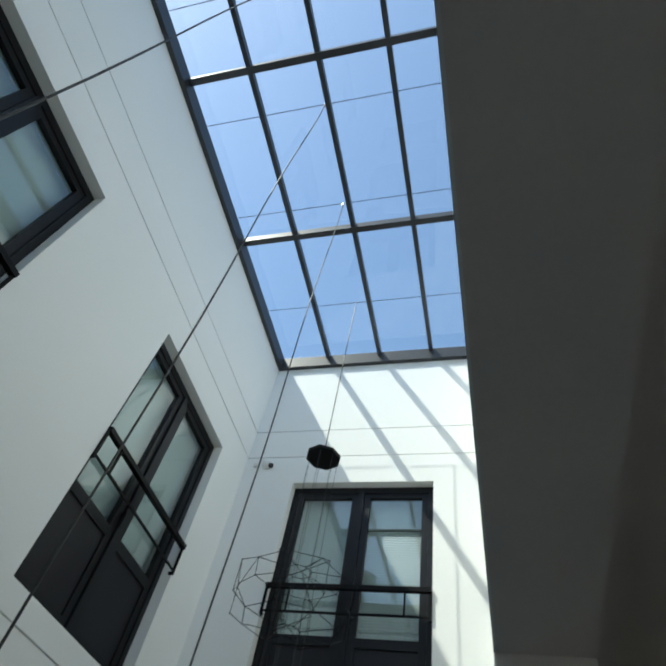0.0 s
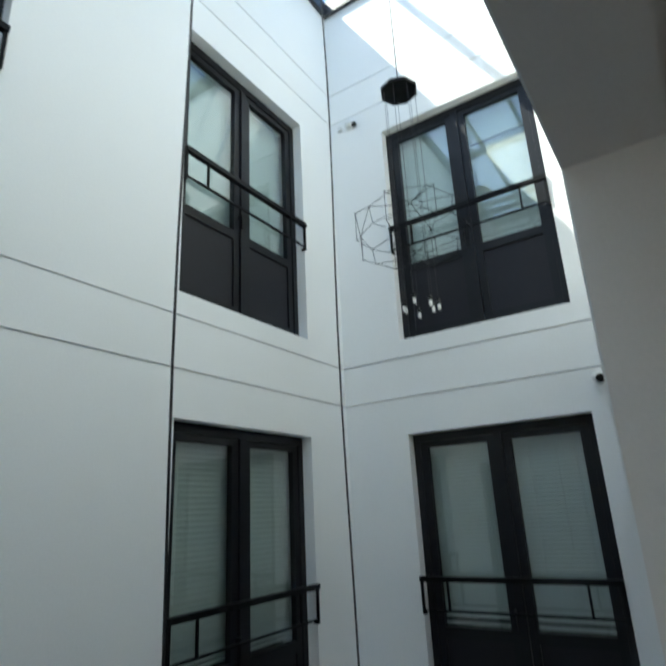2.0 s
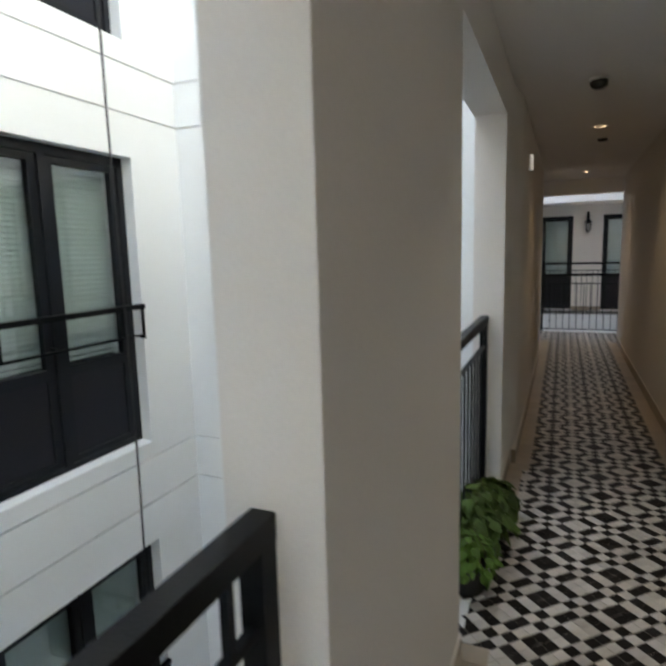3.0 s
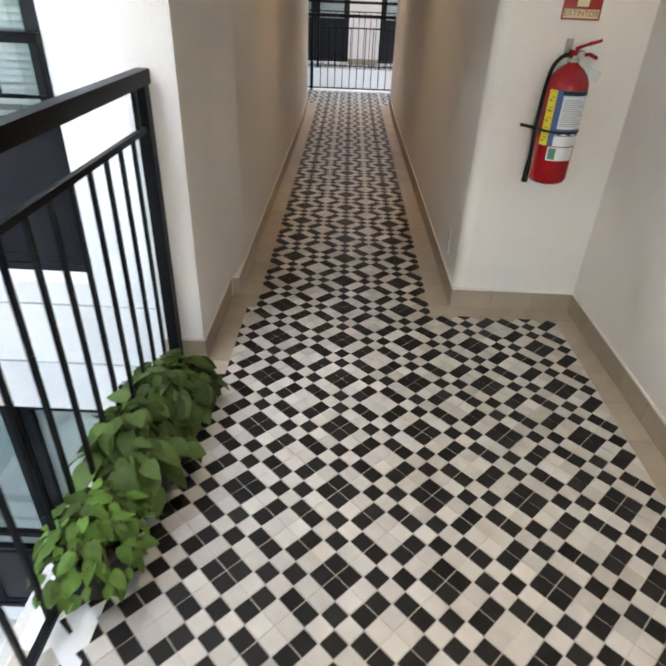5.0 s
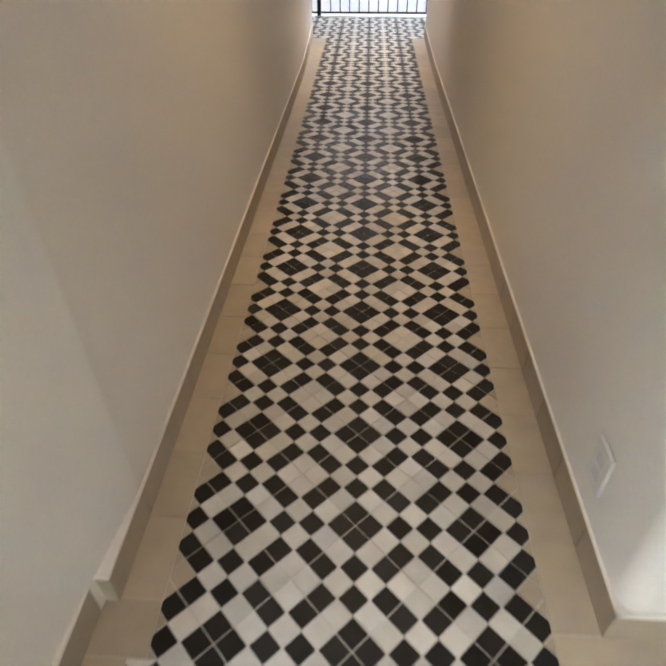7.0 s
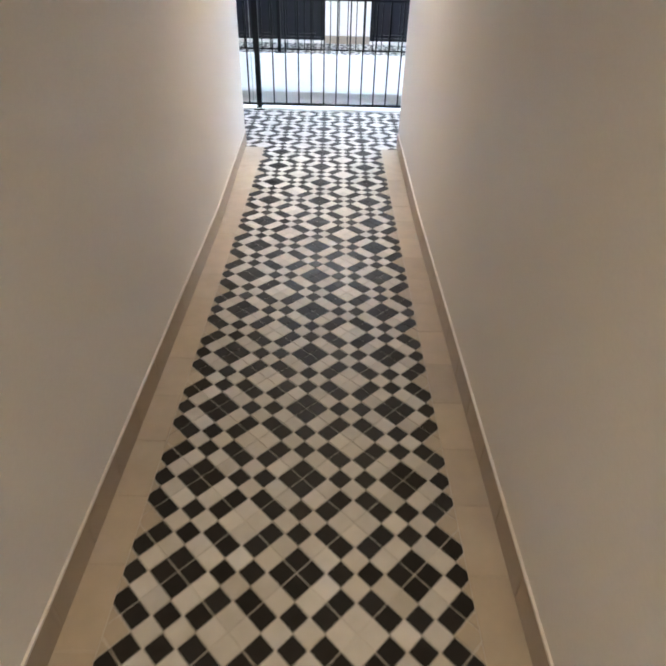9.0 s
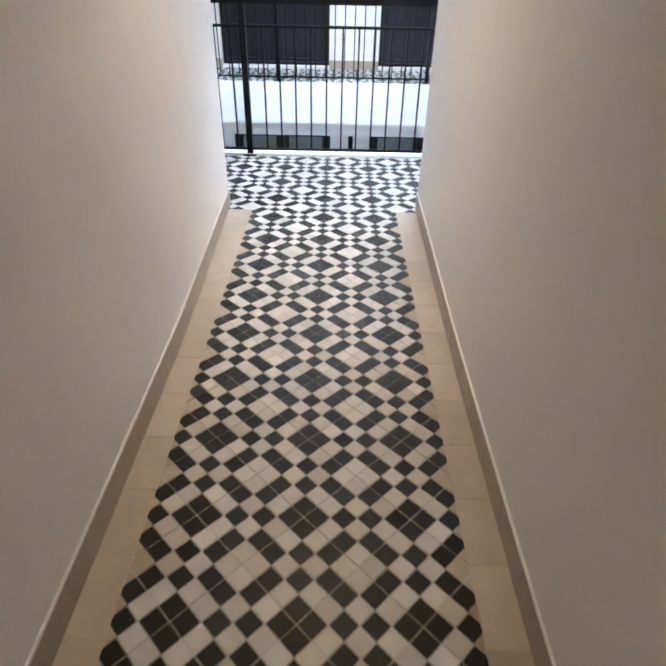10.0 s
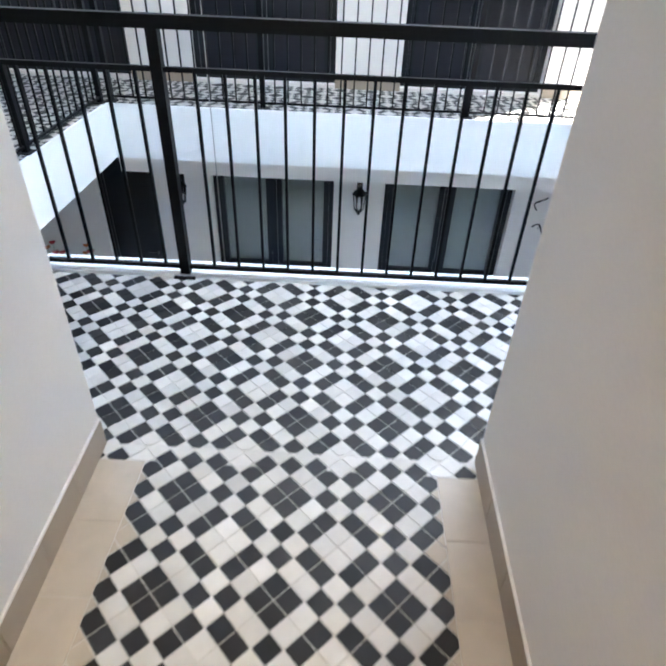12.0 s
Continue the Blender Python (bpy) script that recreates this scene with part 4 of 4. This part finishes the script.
            rows.append([bm.verts.new((s * math.sin(a), -s * math.cos(a), zz)) for s, zz in ((r + 0.0001, z0), (r + lift, z0), (r + lift, z1), (r + 0.0001, z1))])
        for p, q in zip(rows, rows[1:]):
            for i in range(3):
                bm.faces.new((p[i], q[i], q[i + 1], p[i + 1]))
        return part(name, bm, material, parent or top, label)

    back = wrap("label", -66, 64, 0.148, 0.345, LABEL_B, "blue printed label")
    wrap("label_field", -66, -40, 0.148, 0.345, LABEL_Y, "yellow panel with pictures", 0.001, back)
    wrap("label_field", -25, 62, 0.33, 0.344, RUBBER, "dark heading strip", 0.001, back)
    wrap("label_field", -22, 60, 0.212, 0.328, LABEL_W, "white panel with rows of small print", 0.001, back)
    for k in range(13):
        wrap("print_bar", -17, 30 + 11 * (k * 7 % 4), 0.222 + k * 0.0075, 0.2248 + k * 0.0075, INK, "", 0.0014, back)
    wrap("print_bar", -22, 60, 0.188, 0.204, INK, "", 0.001, back)
    for k in range(5):
        wrap("print_bar", -18 + 15 * k, -9 + 15 * k, 0.19, 0.202, LABEL_W if k % 2 else RUBBER, "", 0.0014, back)
    wrap("label_field", -24, 60, 0.149, 0.186, LABEL_W, "white panel with small print", 0.001, back)
    for k in range(5):
        wrap("print_bar", -61, -52 + 6 * (k % 2), 0.16 + k * 0.036, 0.168 + k * 0.036, PICTURE, "", 0.0014, back)
        wrap("print_bar", -58, -44, 0.174 + k * 0.036, 0.177 + k * 0.036, PICTURE, "", 0.0014, back)
    low = wrap("label", -34, 50, 0.095, 0.145, LABEL_W, "white inspection label", 0.001)
    wrap("label_field", -30, -10, 0.099, 0.141, LABEL_G, "dark green square", 0.0014, low)
    bm = bmesh.new()
    add_box(bm, -0.004, 0.004, 0.015, 0.089, 0.452, 0.46)
    add_box(bm, -0.013, 0.013, 0.082, 0.0895, 0.44, 0.505)
    part("wall_hook", bm, METAL, top, "grey metal wall hook")
    bm = bmesh.new()
    add_box(bm, 0.06, 0.115, -0.022, -0.0205, 0.385, 0.425)
    bmesh.ops.rotate(bm, verts=bm.verts, cent=(0.06, -0.02, 0.42), matrix=Matrix.Rotation(radians(20), 3, "Y"))
    part("tag", bm, LABEL_W, top, "white paper tag")
    return top


hung = extinguisher(0.795, 1.109, 0.650)
hung.scale = (0.95, 0.95, 1.0)


def letters(name, text, size, material, parent, m, depth=0.0004):
    """Writing as a mesh in the built-in font, centred on m."""
    curve = bpy.data.curves.new(name, "FONT")
    curve.body, curve.size, curve.extrude, curve.align_x, curve.align_y = text, size, depth, "CENTER", "CENTER"
    made = bpy.data.objects.new(name, curve)
    scene.collection.objects.link(made)
    bpy.context.view_layer.update()
    me = bpy.data.meshes.new_from_object(made.evaluated_get(bpy.context.evaluated_depsgraph_get()))
    bpy.data.objects.remove(made)
    me.materials.clear()
    me.materials.append(material)
    ob = new(name, me)
    ob.parent = parent
    ob.matrix_local = m
    return ob


sign = tagged(empty("wall_sign", 0.812, 1.195, 1.30), "red and cream extinguisher sign on the wall", "sign")
boxes("plate", [(-0.07, 0.07, -0.003, 0.0, -0.085, 0.085)], SIGN_RED, sign, "", 0.001)
bm = bmesh.new()
add_box(bm, -0.021, 0.021, -0.0046, -0.003, -0.042, 0.036)
add_box(bm, -0.015, 0.015, -0.0046, -0.003, 0.036, 0.048)
add_box(bm, -0.007, 0.007, -0.0046, -0.003, 0.048, 0.062)
add_box(bm, -0.016, 0.026, -0.0046, -0.003, 0.062, 0.07)
part("symbol", bm, SIGN_CREAM, sign, "cream extinguisher symbol")
boxes("strip", [(-0.064, 0.064, -0.0042, -0.003, -0.079, -0.05)], SIGN_CREAM, sign)
letters("writing", "EXTINTOR", 0.026, SIGN_RED, sign, pose(0, -0.0046, -0.0645, 90, 0, 0))

outlet = tagged(empty("wall_outlet", 0.513, 1.43, 0.245), "white wall outlet plate low on the corridor wall", "outlet")
boxes("cover", [(-0.008, 0.0, -0.036, 0.036, -0.058, 0.058)], PLASTIC, outlet, "", 0.003)
for zz in (-0.02, 0.02):
    boxes("socket", [(-0.0095, -0.0075, -0.015, 0.015, zz - 0.012, zz + 0.012)], LABEL_W, outlet, "", 0.001)

lampbox = tagged(empty("emergency_light", -0.5115, 2.12, 2.08), "slim white emergency light with small bright leds on the wall", "emergency light")
boxes("case", [(0.0, 0.035, -0.02, 0.02, -0.06, 0.06)], PLASTIC, lampbox, "", 0.005)
for zz in (-0.042, -0.014, 0.014, 0.042):
    boxes("led", [(0.012, 0.03, -0.0215, -0.0195, zz - 0.008, zz + 0.008)], LED, lampbox, "small bright led")

dome = tagged(empty("ceiling_detector", -0.085, 1.22, CEILING), "dark dome detector on the hall ceiling", "detector")
bm = bmesh.new()
add_lathe(bm, [(0.055, 0.0), (0.058, -0.008), (0.055, -0.014)], 24)
part("base", bm, PLASTIC, dome)
bm = bmesh.new()
add_lathe(bm, [(0.05, -0.013), (0.05, -0.03), (0.044, -0.045), (0.03, -0.056), (0.01, -0.06)], 24)
part("dome", bm, DARK_PLASTIC, dome, "dark dome", True)
small = tagged(empty("ceiling_detector", 0.055, 3.28, CEILING), "small flat detector on the corridor ceiling", "detector")
bm = bmesh.new()
add_lathe(bm, [(0.045, 0.0), (0.047, -0.01), (0.03, -0.022), (0.01, -0.024)], 20)
part("body", bm, DARK_PLASTIC, small)
for x, y in DOWNLIGHTS:
    spot = tagged(empty("downlight", x, y, CEILING), "round recessed ceiling downlight with a warm light", "downlight", "corridor downlights")
    bm = bmesh.new()
    add_lathe(bm, [(0.044, 0.085), (0.044, 0.002), (0.042, 0.0), (0.040, 0.002), (0.039, 0.072)], 28)
    part("baffle", bm, BAFFLE, spot, "black inner baffle")
    bm = bmesh.new()
    rings = [[bm.verts.new((q * math.cos(2 * math.pi * k / 28), q * math.sin(2 * math.pi * k / 28), zz)) for k in range(28)] for q, zz in ((0.043, 0.0), (0.067, -0.0005), (0.066, -0.005), (0.043, -0.004))]
    for lo, hi in zip(rings, rings[1:] + rings[:1]):
        for k in range(28):
            bm.faces.new((lo[k], lo[(k + 1) % 28], hi[(k + 1) % 28], hi[k]))
    part("trim_ring", bm, CEIL, spot)
    bm = bmesh.new()
    add_lathe(bm, [(0.036, 0.07), (0.036, 0.062), (0.03, 0.06)], 24)
    part("diffuser", bm, WARM, spot, "glowing warm lens")

# ---- potted plants by the railing ----


def leaf_mesh(name, length, width, fold, droop, material):
    """A heart-shaped leaf along +y with a folded midrib and a drooping tip."""
    bm = bmesh.new()
    outline = [(0.0, 0.1), (0.06, 0.55), (0.14, 0.82), (0.25, 0.97), (0.38, 1.0), (0.52, 0.92), (0.66, 0.74), (0.8, 0.48), (0.91, 0.22), (1.0, 0.0)]
    rows = []
    for t, w in outline:
        y = t * length
        z = -droop * t * t * length
        back = -0.09 * length if t == 0.06 else (-0.05 * length if t == 0.14 else 0.0)
        rows.append([bm.verts.new((-w * width / 2, y + back, z + fold * w * width / 2)), bm.verts.new((-w * width / 4, y, z + fold * w * width / 5)), bm.verts.new((0, y, z)),
                     bm.verts.new((w * width / 4, y, z + fold * w * width / 5)), bm.verts.new((w * width / 2, y + back, z + fold * w * width / 2))])
    for a, b in zip(rows, rows[1:]):
        for k in range(4):
            bm.faces.new((a[k], a[k + 1], b[k + 1], b[k]))
    bmesh.ops.remove_doubles(bm, verts=bm.verts, dist=1e-4)
    me = bpy.data.meshes.new(name)
    bm.to_mesh(me)
    bm.free()
    me.materials.append(material)
    me.polygons.foreach_set("use_smooth", [True] * len(me.polygons))
    return me


def plant(label, x, y, spread, height, count, leaf_size, material, seed):
    rng = random.Random(seed)
    top = tagged(empty("potted_plant", x, y, 0.0), label, "plant", "plants by the railing")
    bm = bmesh.new()
    add_lathe(bm, [(0.07, 0.0), (0.075, 0.005), (0.092, 0.13), (0.098, 0.135), (0.098, 0.15), (0.09, 0.15), (0.088, 0.13)], 24)
    pot = part("pot", bm, POT, top, "dark plastic pot", True)
    bm = bmesh.new()
    add_lathe(bm, [(0.086, 0.115), (0.087, 0.128), (0.04, 0.134)], 20)
    part("soil", bm, SOIL, pot)
    kinds = [leaf_mesh("leaf", leaf_size * s, leaf_size * s * w, f, d, material) for s, w, f, d in ((1.0, 0.68, 0.22, 0.35), (0.8, 0.72, 0.3, 0.2), (1.1, 0.64, 0.15, 0.45), (0.62, 0.7, 0.35, 0.15))]
    stems = bmesh.new()
    for k in range(count):
        a = rng.uniform(0, 2 * math.pi)
        d = rng.random() ** 0.6
        reach = Vector((spread[0] * d * math.cos(a), spread[1] * d * math.sin(a), 0))
        z = 0.1 + (height - 0.1) * (1 - 0.75 * d ** 2) * rng.uniform(0.55, 1.05)
        tip = Vector((reach.x, reach.y, max(0.03, z)))
        if k % 3 == 0:
            base = Vector((0.05 * math.cos(a), 0.05 * math.sin(a), 0.13))
            mid = (base + tip) / 2 + Vector((0, 0, 0.05))
            add_tube(stems, base, mid, 0.0022, 5)
            add_tube(stems, mid, tip, 0.0022, 5, 0.0014)
        ob = new("leaf", rng.choice(kinds))
        tilt = rng.uniform(-48, 18) - 24 * d
        ob.matrix_local = Matrix.Translation(tip) @ pose(0, 0, 0, 0, 0, math.degrees(a) - 90 + rng.uniform(-55, 55)) @ pose(0, 0, 0, tilt, rng.uniform(-28, 28), 0)
        ob.parent = top
    tagged(part("stem", stems, STEM, top), kind="stuff")
    return top


plant("leafy green pothos in a dark pot by the railing", -0.565, 0.27, (0.13, 0.18), 0.25, 160, 0.086, LEAF_D, 3)
plant("leafy green pothos in a dark pot by the railing", -0.575, -0.02, (0.135, 0.18), 0.31, 170, 0.086, LEAF_D, 5)
plant("bright lime green plant in a dark pot by the railing", -0.59, -0.31, (0.12, 0.17), 0.25, 190, 0.05, LEAF_L, 9)

# ---- flowers and ornaments in the court ----
blossoms = [shader("red_petal", (0.45, 0.03, 0.03), 0.5, spread=0.3, grain=60, bump=0.001), shader("orange_petal", (0.55, 0.16, 0.03), 0.5, spread=0.3, grain=60, bump=0.001)]
bush = tagged(empty("flowering_plant", -2.85, 10.72, LOW), "tall potted plant with red and orange blossoms", "plant")
bm = bmesh.new()
add_lathe(bm, [(0.13, 0.0), (0.14, 0.01), (0.19, 0.34), (0.2, 0.35), (0.2, 0.38), (0.18, 0.38), (0.17, 0.34)], 24)
part("pot", bm, POT, bush, "dark plastic pot", True)
rng = random.Random(21)
bush_leaf = leaf_mesh("leaf", 0.11, 0.06, 0.2, 0.3, LEAF_D)
petals = [leaf_mesh("petal", 0.05, 0.045, 0.3, -0.2, m) for m in blossoms]
stalks = bmesh.new()
for k in range(22):
    a, d = rng.uniform(0, 2 * math.pi), 0.26 * math.sqrt(rng.random())
    tip = Vector((d * math.cos(a), d * math.sin(a), rng.uniform(0.8, 1.28)))
    add_tube(stalks, (d * 0.3 * math.cos(a), d * 0.3 * math.sin(a), 0.33), tip, 0.004, 5, 0.002)
    for i in range(4):
        ob = new("leaf", bush_leaf)
        p = Vector((tip.x, tip.y, 0.4 + (tip.z - 0.45) * (i + rng.random()) / 4))
        ob.matrix_local = Matrix.Translation(p) @ pose(0, 0, 0, 0, 0, rng.uniform(0, 360)) @ pose(0, 0, 0, rng.uniform(-40, 20), 0, 0)
        ob.parent = bush
    for i in range(5):
        ob = new("petal", petals[k % 3 == 0])
        ob.matrix_local = Matrix.Translation(tip) @ pose(0, 0, 0, 0, 0, 72 * i + rng.uniform(-10, 10)) @ pose(0, 0, 0, 25, 0, 0)
        ob.parent = bush
tagged(part("stalk", stalks, STEM, bush), kind="stuff")
for x, z, turn in ((2.14, -0.86, 20), (2.12, -1.02, 75), (2.17, -1.31, -15)):
    hook = tagged(empty("wall_ornament", x, WALL_Y, z), "small curled black iron ornament on the cream facade", "ornament", "iron wall ornaments")
    bm = bmesh.new()
    c, q = math.cos(radians(turn)), math.sin(radians(turn))
    pts = []
    for k in range(13):
        u = k / 12
        px, pz = 0.16 * (u - 0.5), 0.05 * math.sin(u * 4.5)
        pts.append(Vector((px * c - pz * q, -0.018, px * q + pz * c)))
    add_sweep(bm, pts, 0.007, 7)
    add_tube(bm, (0, 0, 0), pts[6], 0.005, 6)
    part("curl", bm, IRON, hook)
